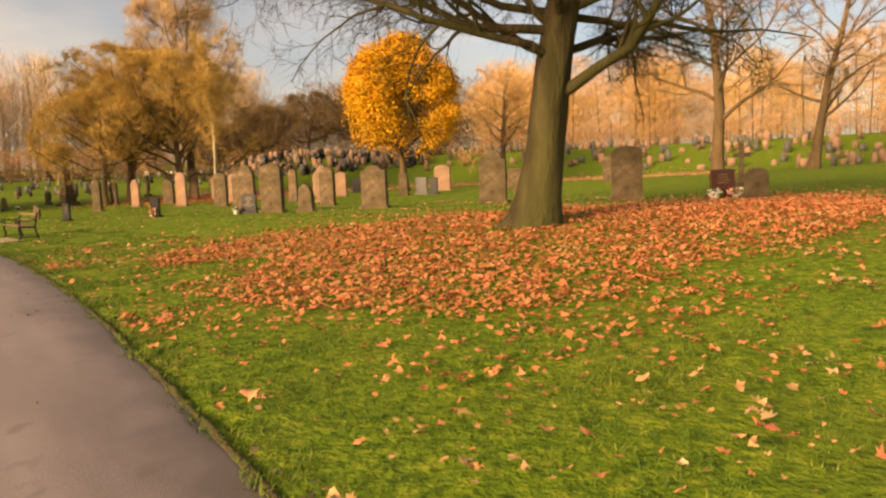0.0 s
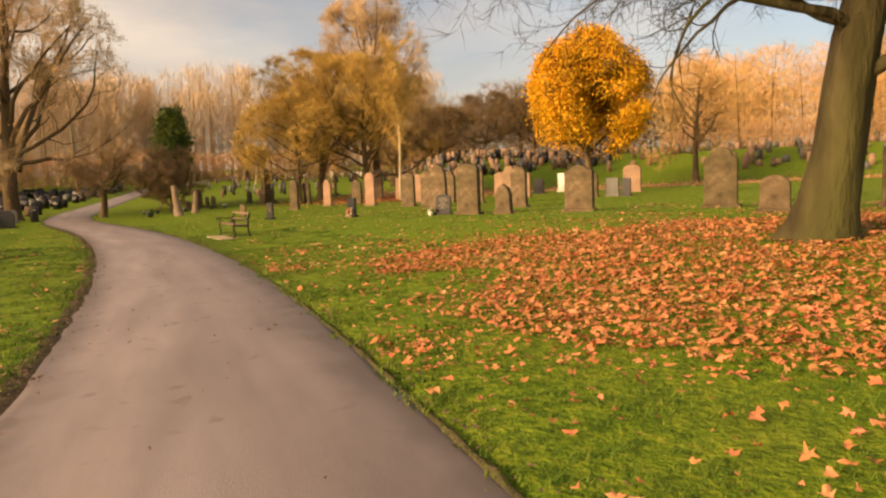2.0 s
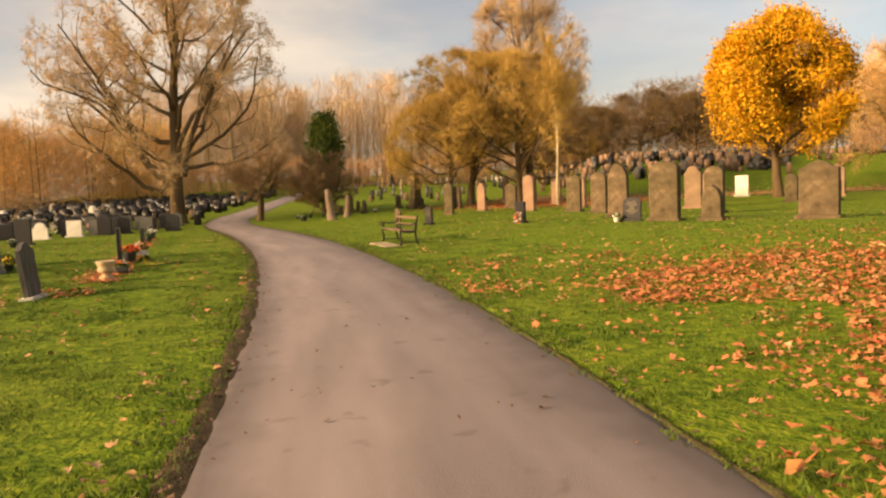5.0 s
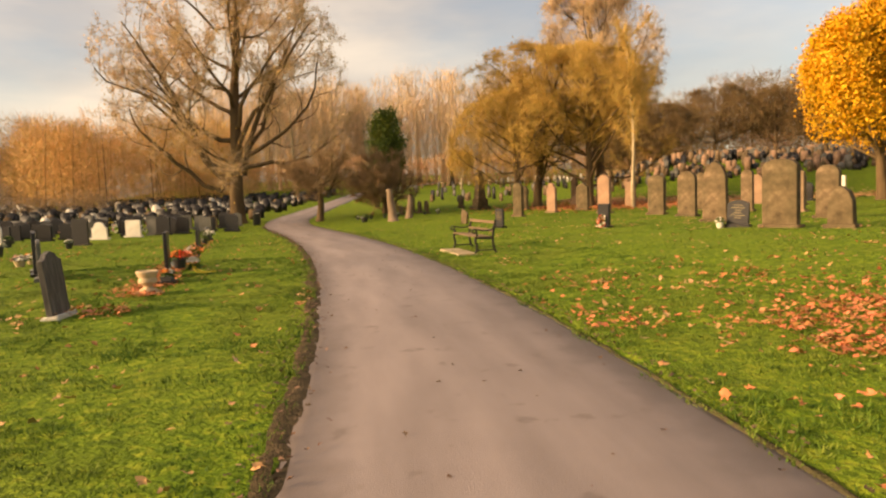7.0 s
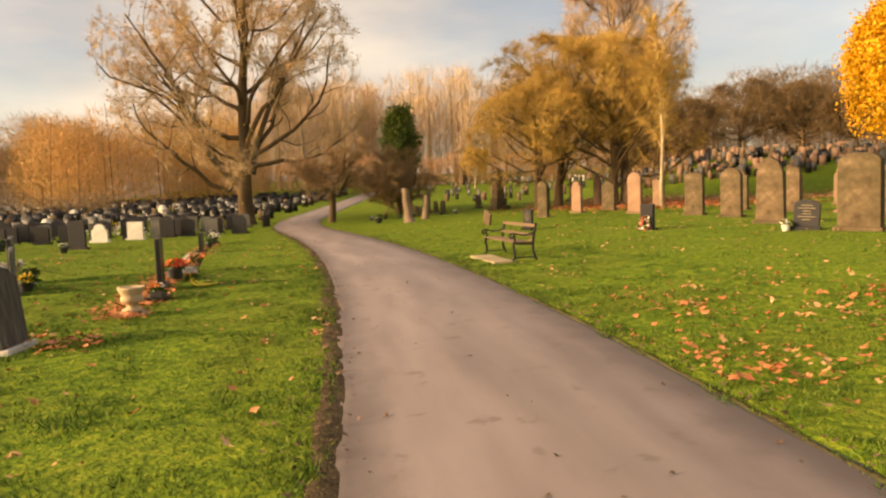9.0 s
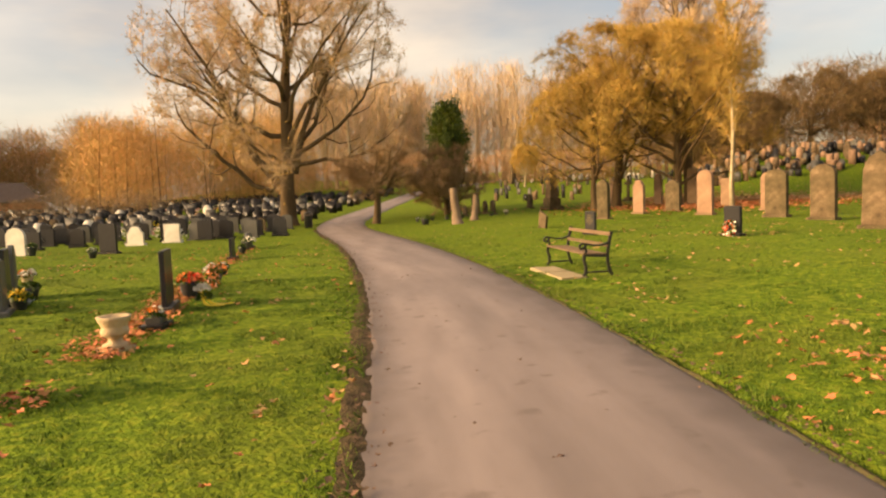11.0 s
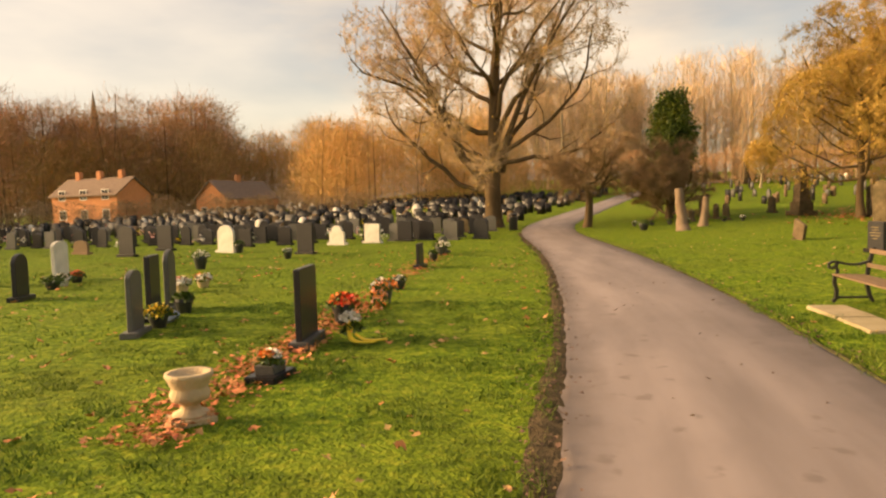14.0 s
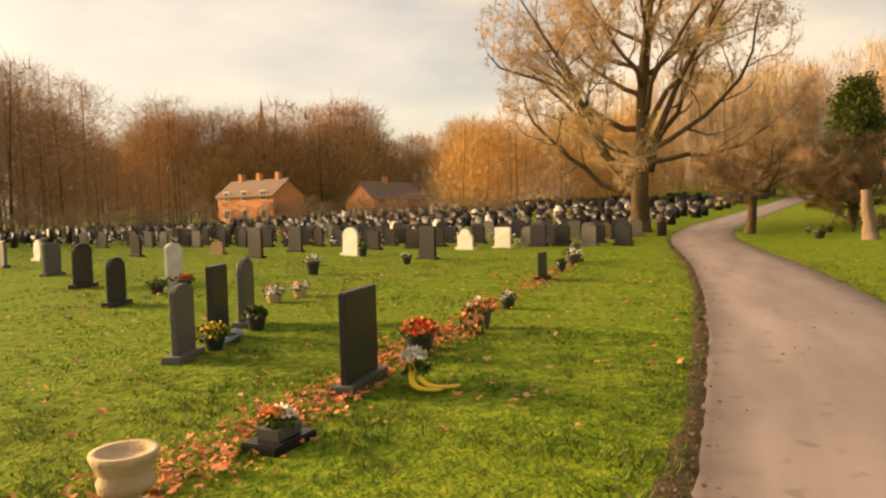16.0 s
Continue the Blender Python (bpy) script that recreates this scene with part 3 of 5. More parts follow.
def leaf_litter(name, x, y, size, mat, label, seed, lift=0.0, on_path=False):
    """Lobed, curled dead leaves, each lying its own way."""
    rng = np.random.default_rng(seed)
    n = len(x)
    shape = np.array([(1.0, 0), (0.5, 0.38), (0.86, 0.8), (0.45, 1.25), (0.74, 1.85), (0.4, 2.6), (0.4, -2.6), (0.74, -1.85), (0.45, -1.25), (0.86, -0.8), (0.5, -0.38)])
    r, a = shape[:, 0], shape[:, 1]
    m = len(r)
    size = size * rng.uniform(0.5, 1.45, n)
    rr = r[None] * rng.uniform(0.7, 1.2, (n, m))
    slim = rng.uniform(0.55, 1.0, (n, 1))
    lx, ly = rr * np.cos(a), rr * np.sin(a) * slim
    curl = rng.uniform(-0.2, 0.55, (n, 1))
    fold = rng.uniform(-0.3, 0.45, (n, 1))
    lz = curl * (lx ** 2) * 0.8 + fold * np.abs(ly) + rng.normal(size=(n, m)) * 0.13
    p = np.stack([lx, ly, lz], -1)
    p = np.concatenate([np.zeros((n, 1, 3)), p], 1) * size[:, None, None] * 0.5
    yaw, t1, t2 = rng.uniform(0, 6.28, n), rng.normal(size=n) * 0.2, rng.normal(size=n) * 0.2
    px, py, pz = p[..., 0], p[..., 1], p[..., 2]
    pz = pz + px * t1[:, None] + py * t2[:, None]
    qx = px * np.cos(yaw)[:, None] - py * np.sin(yaw)[:, None]
    qy = px * np.sin(yaw)[:, None] + py * np.cos(yaw)[:, None]
    low = pz.min(1, keepdims=True)
    z = (land(x, y) + lift + rng.uniform(0, 0.02, n))[:, None] + pz - low * 0.8
    v = np.stack([x[:, None] + qx, y[:, None] + qy, z], -1).reshape(-1, 3)
    base = np.arange(n)[:, None] * (m + 1)
    k = np.arange(m)
    tri = np.stack([np.broadcast_to(base, (n, m)), base + 1 + k[None], base + 1 + ((k + 1) % m)[None]], -1).reshape(-1, 3)
    ob = new(name, big_mesh(name, v, tri, M[mat]))
    return tagged(ob, label, "leaves", kind="stuff")


OAK = (2.72, 13.3)


def carpet():
    rng = np.random.default_rng(8)
    n = 150000
    x, y = rng.uniform(-9, 14, n), rng.uniform(3, 23, n)
    dx, dy = x - 2.9, y - 12.2
    a = np.arctan2(dy, dx)
    reach = 6.0 + 0.8 * np.sin(2 * a + 0.6) + 0.5 * np.sin(3 * a + 1.0) + 0.25 * np.sin(7 * a)
    reach = reach + 3.2 * np.exp(-((a - 2.9) / 0.45) ** 2) + 3.2 * np.exp(-((a - 0.62) / 0.4) ** 2)
    d = np.hypot(dx, dy) / reach
    patch = 0.5 + 0.5 * np.sin(x * 1.1 + 2 * np.sin(y * 0.7)) * np.sin(y * 1.3 + 1.5 * np.sin(x * 0.9))
    chance = np.where(d < 0.85, 0.52 + 0.2 * patch, 0.42 * np.exp(-((d - 0.85) / 0.19)) * (0.2 + 1.3 * patch ** 2) + 0.006 * (d < 1.7))
    bare = np.exp(-(((x - OAK[0]) / 1.25) ** 2 + ((y - OAK[1] + 0.1) / 0.75) ** 2))
    keep = rng.uniform(size=n) < chance * (1 - 0.95 * bare)
    u, v = to_uv(x, y)
    keep &= v > path_centre(u) + PATH_HALF + 0.1
    leaf_litter("fallen_leaves", x[keep], y[keep], 0.115, "leaf_orange", "thick carpet of orange fallen leaves below the oak", 21, 0.03)


carpet()


def strays():
    rng = np.random.default_rng(13)
    n = 2300
    u, v = rng.uniform(-3, 44, n), rng.uniform(-14, 22, n)
    # wind has gathered others into loose flat drifts
    k = 330
    heart_u, heart_v = rng.uniform(-3, 34, k), rng.uniform(-12, 20, k)
    heart = rng.integers(0, k, 4200)
    reach = rng.uniform(0.08, 0.36, k)[heart]
    sx, sy = rng.normal(size=4200) * reach * 1.6, rng.normal(size=4200) * reach * 0.6
    u = np.concatenate([u, heart_u[heart] + sx])
    v = np.concatenate([v, heart_v[heart] + sy])
    off = v - path_centre(u)
    keep = (np.abs(off) > PATH_HALF + 0.1) & (rng.uniform(size=len(u)) < np.where(off > 0, 0.9, 0.5) * np.where(u < 20, 1, 0.55))
    x, y = to_xy(u[keep], v[keep])
    leaf_litter("scattered_leaves", x, y, 0.115, "leaf_tan", "scattered tan and orange dead leaves on the grass", 22, 0.04)
    n = 420
    u, v = rng.uniform(4, 40, n), rng.uniform(-13, 1.6, n)
    keep = v < path_centre(u) - PATH_HALF - 0.15
    x, y = to_xy(u[keep], v[keep])
    leaf_litter("lawn_leaves", x, y, 0.13, "leaf_orange", "single orange leaves on the lawn by the graves", 27, 0.045)
    n = 2600
    u = rng.uniform(-3, 46, n)
    side = np.where(rng.uniform(size=n) < 0.7, -1, 1)
    v = path_centre(u) + side * (PATH_HALF + np.where(side < 0, rng.normal(size=n) * 0.14 + 0.10, np.abs(rng.normal(size=n)) * 0.10))
    x, y = to_xy(u, v)
    leaf_litter("verge_leaves", x, y, 0.06, "leaf_brown", "small dry leaves caught along the path edge", 23, 0.02)
    n = 130
    u = rng.uniform(0, 40, n)
    v = path_centre(u) + rng.uniform(-1.35, 1.35, n)
    x, y = to_xy(u, v)
    leaf_litter("path_leaves", x, y, 0.06, "leaf_brown", "few small brown leaves lying on the asphalt", 24, 0.004)
    # leaf colour gives the ground below the grove its orange sunlight
    x, y = rng.normal(size=4200) * 4.0 - 19.0, rng.normal(size=4200) * 4.0 + 55.5
    leaf_litter("grove_leaves", x, y, 0.26, "leaf_orange", "orange leaves under the grove, standing in for sunlit ground", 25, 0.02)
    x = rng.uniform(-27, 24, 13000)
    y = 62 - 0.1 * x + rng.normal(size=13000) * 2.0
    leaf_litter("far_leaves", x, y, 0.26, "leaf_tan", "band of dry leaves on the far grass", 26, 0.02)


strays()


# ---- trees ----
def wood_tree(name, x, y, label, spec, height, radius, seed, bark, fine, lean=(0, 0), leaves=None, extra=None, sides=(10, 7, 4, 3, 3), trunk_levels=1,
              group="", sink=0.1, flare=1.5, twigs=None, dome=None):
    rng = np.random.default_rng(seed)
    out = {}
    grow(rng, out, (0, 0, -sink), (lean[0], lean[1], 1), height, radius, 0, spec)
    if extra:
        extra(rng, out)
    if dome:
        # a crown that closes to a rounded outline
        rx, rz, zc = dome
        for lvl in out:
            if lvl:
                for k, (p, r) in enumerate(out[lvl]):
                    q = (p - (0, 0, zc)) / (rx, rx, rz)
                    az = np.arctan2(q[:, 1:2], q[:, :1])
                    q /= 1 + 0.10 * np.sin(2 * az + seed) + 0.09 * np.sin(3 * az + 4 * q[:, 2:] + 1.7 * seed) + 0.06 * np.sin(7 * az - 6 * q[:, 2:])
                    n = np.linalg.norm(q, axis=1, keepdims=True)
                    pull = np.where(n > 0.6, (0.6 + 0.4 * np.tanh((n - 0.6) / 0.4)) / np.maximum(n, 1e-6), 1.0)
                    out[lvl][k] = (np.where(p[:, 2:] > 0.3, q * pull * (rx, rx, rz) + (0, 0, zc), p), r)
    pts, rad = out[0][0]
    rad = rad.copy()
    # the foot spreads into the ground
    if flare > 1:
        foot = np.array([0.0, 0.12, 0.3, 0.7, 1.3]) / height * 1.0
        t = np.concatenate([foot, np.linspace(1.6 / height, 1, 10)])
        tt = np.linspace(0, 1, len(pts))
        pts = np.stack([np.interp(t, tt, pts[:, c]) for c in range(3)], -1)
        rad = np.interp(t, tt, rad) * (1 + (flare - 1) * np.exp(-t * height / 0.38))
        out[0][0] = (pts, rad)
    tree = empty(name, x, y, land_z(x, y))
    boughs_wood, fine_wood = Wood(), Wood()
    for lvl, boughs in sorted(out.items()):
        w = Wood() if lvl == 0 else boughs_wood if lvl == 2 and len(spec) > 3 else fine_wood
        for p, r in boughs:
            if lvl == 1:
                w = Wood()
            w.tube(p, r, sides[min(lvl, len(sides) - 1)])
            if lvl == 0:
                k = sides[0]
                th, ring = np.tile(np.arange(k) * 2 * np.pi / k, len(p)), np.repeat(p, k, 0)
                hz = ring[:, 2]
                swell = 1 + 0.07 * np.sin(3 * th + 1.1 * hz) + 0.05 * np.sin(5 * th - 1.9 * hz + 1) + 0.16 * np.exp(-hz / 0.35) * np.sin(4 * th + 0.6)
                w.v[0] = ring + (w.v[0] - ring) * swell[:, None]
            if lvl == 1:
                under("limb", w.mesh("limb", bark), tree)
        if lvl == 0:
            under("trunk", w.mesh("trunk", bark), tree)
    if boughs_wood.n:
        tagged(under("bough_wood", boughs_wood.mesh("bough_wood", bark), tree), kind="stuff")
    if fine_wood.n:
        tagged(under("branchwork", fine_wood.mesh("branchwork", bark if len(spec) < 4 else fine), tree), kind="stuff")
    ends = out[max(out)]
    if twigs:
        n, ln, wd, droop = twigs
        pick = rng.integers(0, len(ends), n)
        frac = rng.uniform(0.15, 1.0, n)
        at, way = np.zeros((n, 3)), np.zeros((n, 3))
        for k in range(n):
            p = ends[pick[k]][0]
            j = min(int(frac[k] * (len(p) - 1)), len(p) - 2)
            w = frac[k] * (len(p) - 1) - j
            at[k] = p[j] * (1 - w) + p[j + 1] * w
            way[k] = p[j + 1] - p[j]
        way /= np.linalg.norm(way, axis=1, keepdims=True) + 1e-9
        way = way + rng.normal(size=(n, 3)) * 1.0
        way[:, 2] += droop
        v, f = slivers(rng, at, way, ln * rng.uniform(0.5, 1.3, n), wd)
        tagged(under("twig_spray", big_mesh("twig_spray", v, f, fine), tree), kind="stuff")
    if leaves:
        n, size, spread, mat = leaves
        pick = rng.integers(0, len(ends), n)
        at = np.array([ends[p][0][rng.integers(1, len(ends[p][0]))] for p in pick]) + rng.normal(size=(n, 3)) * spread
        v, f = flakes(rng, at, size)
        tagged(under("crown", big_mesh("crown", v, f, mat), tree), kind="stuff")
    return tagged(tree, label, "tree", group)


def oak_tree():
    spec = [dict(seg=9, wob=0.03, taper=0.5),
            dict(n=22, ang=76, len=0.72, short=0.3, rad=0.27, seg=10, wob=0.17, up=0.01, taper=0.12, **{"from": 0.36}),
            dict(n=12, ang=46, len=0.46, short=0.55, rad=0.55, seg=7, wob=0.2, up=-0.01, taper=0.2, **{"from": 0.2}),
            dict(n=8, ang=42, len=0.5, short=0.5, rad=0.55, seg=5, wob=0.22, up=0.0, taper=0.3, **{"from": 0.15}),
            dict(n=4, ang=40, len=0.5, short=0.4, rad=0.6, seg=3, wob=0.2, up=0.02, taper=0.4, **{"from": 0.2})]

    def low_limb(rng, out):
        # the strong low limb towards +x, and a long one towards -x
        stem = out[0][0][0]
        for z, way, ln, rad in ((2.35, (0.88, -0.1, 0.34), 5.6, 0.13), (3.15, (-0.9, 0.1, 0.3), 5.4, 0.09), (3.6, (-0.9, -0.35, 0.32), 5.8, 0.10), (3.2, (0.85, 0.3, 0.3), 5.4, 0.09),
                                (3.9, (-0.85, 0.3, 0.25), 6.0, 0.09), (3.9, (0.85, -0.2, 0.3), 5.6, 0.09),
                                (4.4, (-0.95, -0.1, 0.12), 6.2, 0.10), (4.3, (-0.6, -0.7, 0.15), 5.2, 0.08), (4.5, (0.95, 0.15, 0.16), 6.2, 0.10), (4.2, (0.6, 0.7, 0.2), 5.4, 0.08), (4.8, (0.7, -0.5, 0.2), 5.6, 0.08)):
            grow(rng, out, (np.interp(z, stem[:, 2], stem[:, 0]), np.interp(z, stem[:, 2], stem[:, 1]), z), way, ln, rad, 1, spec)

    wood_tree("oak_tree", OAK[0], OAK[1], "bare spreading oak with mossy grey brown trunk", spec, 8.5, 0.40, 3, M["bark_oak"], M["bark_oak"], lean=(0.09, 0.0),
              extra=low_limb, sides=(18, 8, 5, 3, 3), flare=1.6, twigs=(46000, 0.5, 0.009, 0.0))


oak_tree()


def lime_tree():
    spec = [dict(seg=9, wob=0.06, taper=0.3),
            dict(n=20, ang=56, len=0.66, short=0.45, rad=0.5, seg=9, wob=0.15, up=0.05, taper=0.2, **{"from": 0.24}),
            dict(n=10, ang=48, len=0.4, short=0.4, rad=0.42, seg=6, wob=0.2, up=0.07, taper=0.3, **{"from": 0.3}),
            dict(n=8, ang=44, len=0.45, short=0.4, rad=0.5, seg=3, wob=0.2, up=0.04, taper=0.4, **{"from": 0.15})]

    def low(rng, out):
        for d, ln, r in (((-0.8, -0.6, 0.26), 8.5, 0.2), ((-0.7, 0.6, 0.22), 7.5, 0.17), ((0.75, 0.6, 0.2), 8.0, 0.18), ((0.6, -0.7, 0.25), 7.5, 0.15), ((-0.35, -0.3, 0.9), 12.0, 0.24),
                         ((0.35, 0.3, 0.9), 12.0, 0.24), ((-0.7, -0.5, 0.55), 10.0, 0.18), ((0.6, 0.5, 0.6), 10.0, 0.18)):
            grow(rng, out, (0, 0, 3.5), d, ln, r, 1, spec)

    wood_tree("lime_tree", -41.8, 39.6, "tall broad lime tree with thin amber leaves", spec, 16.0, 0.52, 9, M["bark_warm"], M["twig_pale"], extra=low,
              leaves=(9000, 0.12, 0.3, M["leaf_gold"]), sides=(14, 7, 4, 3), twigs=(80000, 0.6, 0.018, 0.25), dome=(9.2, 10.0, 10.2))


lime_tree()


def grove():
    """Trees that stand together beyond the bench."""
    tall = [dict(seg=8, wob=0.04, taper=0.3),
            dict(n=32, ang=48, len=0.5, short=0.1, rad=0.45, seg=6, wob=0.1, up=0.1, taper=0.2, **{"from": 0.22}),
            dict(n=9, ang=40, len=0.42, short=0.4, rad=0.5, seg=4, wob=0.16, up=0.06, taper=0.3, **{"from": 0.2}),
            dict(n=5, ang=48, len=0.5, short=0.3, rad=0.6, seg=3, wob=0.2, up=0.03, taper=0.4, **{"from": 0.15})]
    broad = [dict(seg=6, wob=0.06, taper=0.35),
             dict(n=24, ang=62, len=1.0, short=0.45, rad=0.45, seg=6, wob=0.13, up=0.07, taper=0.2, **{"from": 0.16}),
             dict(n=10, ang=45, len=0.45, short=0.4, rad=0.5, seg=4, wob=0.18, up=0.06, taper=0.3, **{"from": 0.15}),
             dict(n=5, ang=48, len=0.5, short=0.3, rad=0.6, seg=3, wob=0.2, up=0.03, taper=0.4, **{"from": 0.15})]
    wood_tree("beech_tree", -21.3, 57.0, "tall bare beech with fine upright twigs", tall, 15.2, 0.34, 31, M["bark_warm"], M["twig_pale"], twigs=(46000, 0.65, 0.017, 0.6),
              leaves=(2500, 0.10, 0.35, M["leaf_gold"]), dome=(5.6, 7.4, 9.8))
    wood_tree("field_maple", -25.5, 54.5, "broad maple with thinning golden olive leaves", broad, 10.0, 0.32, 32, M["bark_warm"], M["twig_gold"], twigs=(50000, 0.6, 0.017, 0.35),
              leaves=(8000, 0.09, 0.3, M["leaf_gold"]), dome=(7.2, 5.6, 6.6))
    wood_tree("field_maple", -21.0, 53.6, "maple with several dark stems and golden twigs", broad, 9.4, 0.28, 33, M["bark_warm"], M["twig_gold"], twigs=(44000, 0.6, 0.017, 0.35),
              leaves=(4000, 0.09, 0.3, M["leaf_gold"]), dome=(6.6, 5.3, 6.2))
    wood_tree("field_maple", -25.2, 50.2, "small maple with dark stem and amber twigs", broad, 7.2, 0.2, 35, M["bark_warm"], M["twig_gold"], twigs=(24000, 0.55, 0.017, 0.3),
              leaves=(7000, 0.09, 0.3, M["leaf_gold"]), dome=(4.6, 3.6, 4.6))
    birch = [dict(seg=9, wob=0.1, taper=0.25),
             dict(n=16, ang=42, len=0.36, short=0.5, rad=0.4, seg=4, wob=0.12, up=0.05, taper=0.3, **{"from": 0.3})]
    wood_tree("birch_tree", -17.0, 50.5, "slender birch with pale sunlit trunk", birch, 11.0, 0.12, 34, M["bark_pale"], M["twig_gold"], twigs=(3500, 0.8, 0.025, -0.1), flare=1.2)
    # the bright maple
    wood_tree("yellow_maple", -3.2, 52.6, "maple in full bright yellow autumn leaf", broad, 9.0, 0.3, 36, M["bark_warm"], M["bark_warm"],
              leaves=(90000, 0.145, 0.33, M["leaf_yellow"]), dome=(3.9, 4.5, 6.7))
    # small spreading thorn by the bend, and the bushes beside it
    thorn = [dict(seg=4, wob=0.15, taper=0.6),
             dict(n=13, ang=60, len=1.15, short=0.3, rad=0.5, seg=6, wob=0.18, up=0.07, taper=0.2, **{"from": 0.55}),
             dict(n=9, ang=50, len=0.5, short=0.4, rad=0.5, seg=4, wob=0.22, up=0.02, taper=0.3, **{"from": 0.2})]
    wood_tree("hawthorn", -36.4, 42.0, "low spreading bare hawthorn beside the path", thorn, 3.3, 0.24, 41, M["bark_warm"], M["twig"], twigs=(13000, 0.6, 0.016, 0.2), lean=(0.25, 0.1), dome=(4.8, 2.0, 3.5))
    bush = [dict(seg=3, wob=0.1, taper=0.6),
            dict(n=18, ang=42, len=2.1, short=0.2, rad=0.5, seg=5, wob=0.16, up=0.04, taper=0.2, **{"from": 0.1}),
            dict(n=9, ang=45, len=0.5, short=0.4, rad=0.5, seg=4, wob=0.2, up=0.0, taper=0.3, **{"from": 0.2})]
    wood_tree("thorn_bush", -35.7, 48.8, "dense round leafless brown thorn bush", bush, 1.8, 0.2, 42, M["bark_warm"], M["twig"], twigs=(30000, 0.5, 0.022, 0.0), dome=(2.9, 3.2, 2.4))
    # dark round thorns along the top of the grave bank, and a small golden tree below the wood
    for k, (tx, ty, size) in enumerate(((-24.0, 86.5, 1.0), (-18.5, 88.0, 1.15), (-12.5, 89.0, 1.05), (-7.5, 88.5, 0.9), (-29.0, 84.0, 0.9))):
        wood_tree("thorn_tree", tx, ty, "dark round leafless thorn tree above the graves", broad, 5.6 * size, 0.24, 80 + k, M["bark_warm"], M["twig_olive"], twigs=(16000, 0.6, 0.03, 0.15),
                  group="thorn trees above the graves", dome=(4.0 * size, 2.9 * size, 4.3 * size))
    wood_tree("golden_sapling", -51.8, 88.9, "small golden leaved tree before dark woodland", broad, 4.6, 0.14, 90, M["bark_pale"], M["twig_gold"], twigs=(5000, 0.4, 0.03, 0.2),
              leaves=(5000, 0.13, 0.25, M["leaf_gold"]), dome=(1.7, 2.0, 3.6))
    # the dark evergreen behind
    conifer = [dict(seg=6, wob=0.02, taper=0.3),
               dict(n=36, ang=52, len=0.27, short=0.45, rad=0.3, seg=4, wob=0.1, up=0.12, taper=0.3, **{"from": 0.2})]
    wood_tree("evergreen_tree", -38.2, 52.4, "dark green ivy clad evergreen tree", conifer, 7.3, 0.3, 44, M["bark_warm"], M["leaf_green"],
              leaves=(36000, 0.15, 0.3, M["leaf_green"]))
    # open grown trees past the oak
    open_spec = [dict(seg=8, wob=0.05, taper=0.3),
                 dict(n=15, ang=55, len=0.55, short=0.4, rad=0.42, seg=6, wob=0.15, up=0.03, taper=0.2, **{"from": 0.25}),
                 dict(n=9, ang=45, len=0.45, short=0.4, rad=0.5, seg=4, wob=0.18, up=0.02, taper=0.3, **{"from": 0.2})]
    wood_tree("ash_tree", 15.6, 39.5, "leafless ash tree with slanting boughs", open_spec, 12.5, 0.36, 51, M["bark_warm"], M["twig"], twigs=(12000, 0.7, 0.018, 0.1))
    wood_tree("ash_tree", 26.6, 51.2, "leafless ash tree leaning over the graves", open_spec, 13.0, 0.38, 52, M["bark_warm"], M["twig"], twigs=(12000, 0.7, 0.02, 0.1), lean=(0.2, 0))
    wood_tree("cherry_tree", 5.0, 66.0, "bare cherry tree with russet twigs", open_spec, 9.0, 0.28, 53, M["bark_warm"], M["twig_rust"], twigs=(6000, 0.9, 0.035, 0.1))


grove()


def woodland(name, label, yaw0, yaw1, near, far, tall, count, twig, bark, seed, crown=0.45, upright=0.9, twigs=170, wid=0.075, wide=0.17, stem=1.0):
    """A far belt of bare trees: stems and fine twigs, one body."""
    rng = np.random.default_rng(seed)
    stems, fine = Wood(), []
    for k in range(count):
        yaw = radians(rng.uniform(yaw0, yaw1))
        dist = rng.uniform(near, far)
        x, y = -5 - math.sin(yaw) * dist, 8 + math.cos(yaw) * dist
        z, h = land_z(x, y), tall * rng.uniform(0.72, 1.12)
        lean = rng.normal(size=2) * 0.03 * h
        pts = np.array([(x, y, z - 0.2), (x + lean[0] * 0.4, y + lean[1] * 0.4, z + h * 0.45), (x + lean[0], y + lean[1], z + h * 0.96)])
        stems.tube(pts, np.array([0.011, 0.007, 0.002]) * h * rng.uniform(0.5, 1.1) * stem, 4)
        n = twigs
        t = rng.uniform(0.0, 1, n) ** 0.75
        lift = (1 - crown) * 0.6 + (1 - (1 - crown) * 0.6) * t
        girth = h * wide * np.sqrt(np.clip(1 - ((t - 0.42) / 0.62) ** 2, 0.02, 1))
        a = rng.uniform(0, 6.28, n)
        rr = girth * np.sqrt(rng.uniform(0, 1, n))
        at = np.stack([x + lean[0] * t + np.cos(a) * rr, y + lean[1] * t + np.sin(a) * rr, z + h * lift * 0.93], -1)
        way = np.stack([np.cos(a) * (1.1 - upright), np.sin(a) * (1.1 - upright), np.full(n, upright)], -1) + rng.normal(size=(n, 3)) * (0.45 if upright > 0.8 else 0.75)
        fine.append(slivers(rng, at, way, rng.uniform(0.06, 0.16, n) * h, wid * dist / 100))
    top = empty(name, 0, 0, 0)
    under("stems", stems.mesh("stems", bark), top)
    under("twigs", big_mesh("twigs", *joined(fine), twig), top)
    return tagged(top, label, "woodland", kind="stuff")


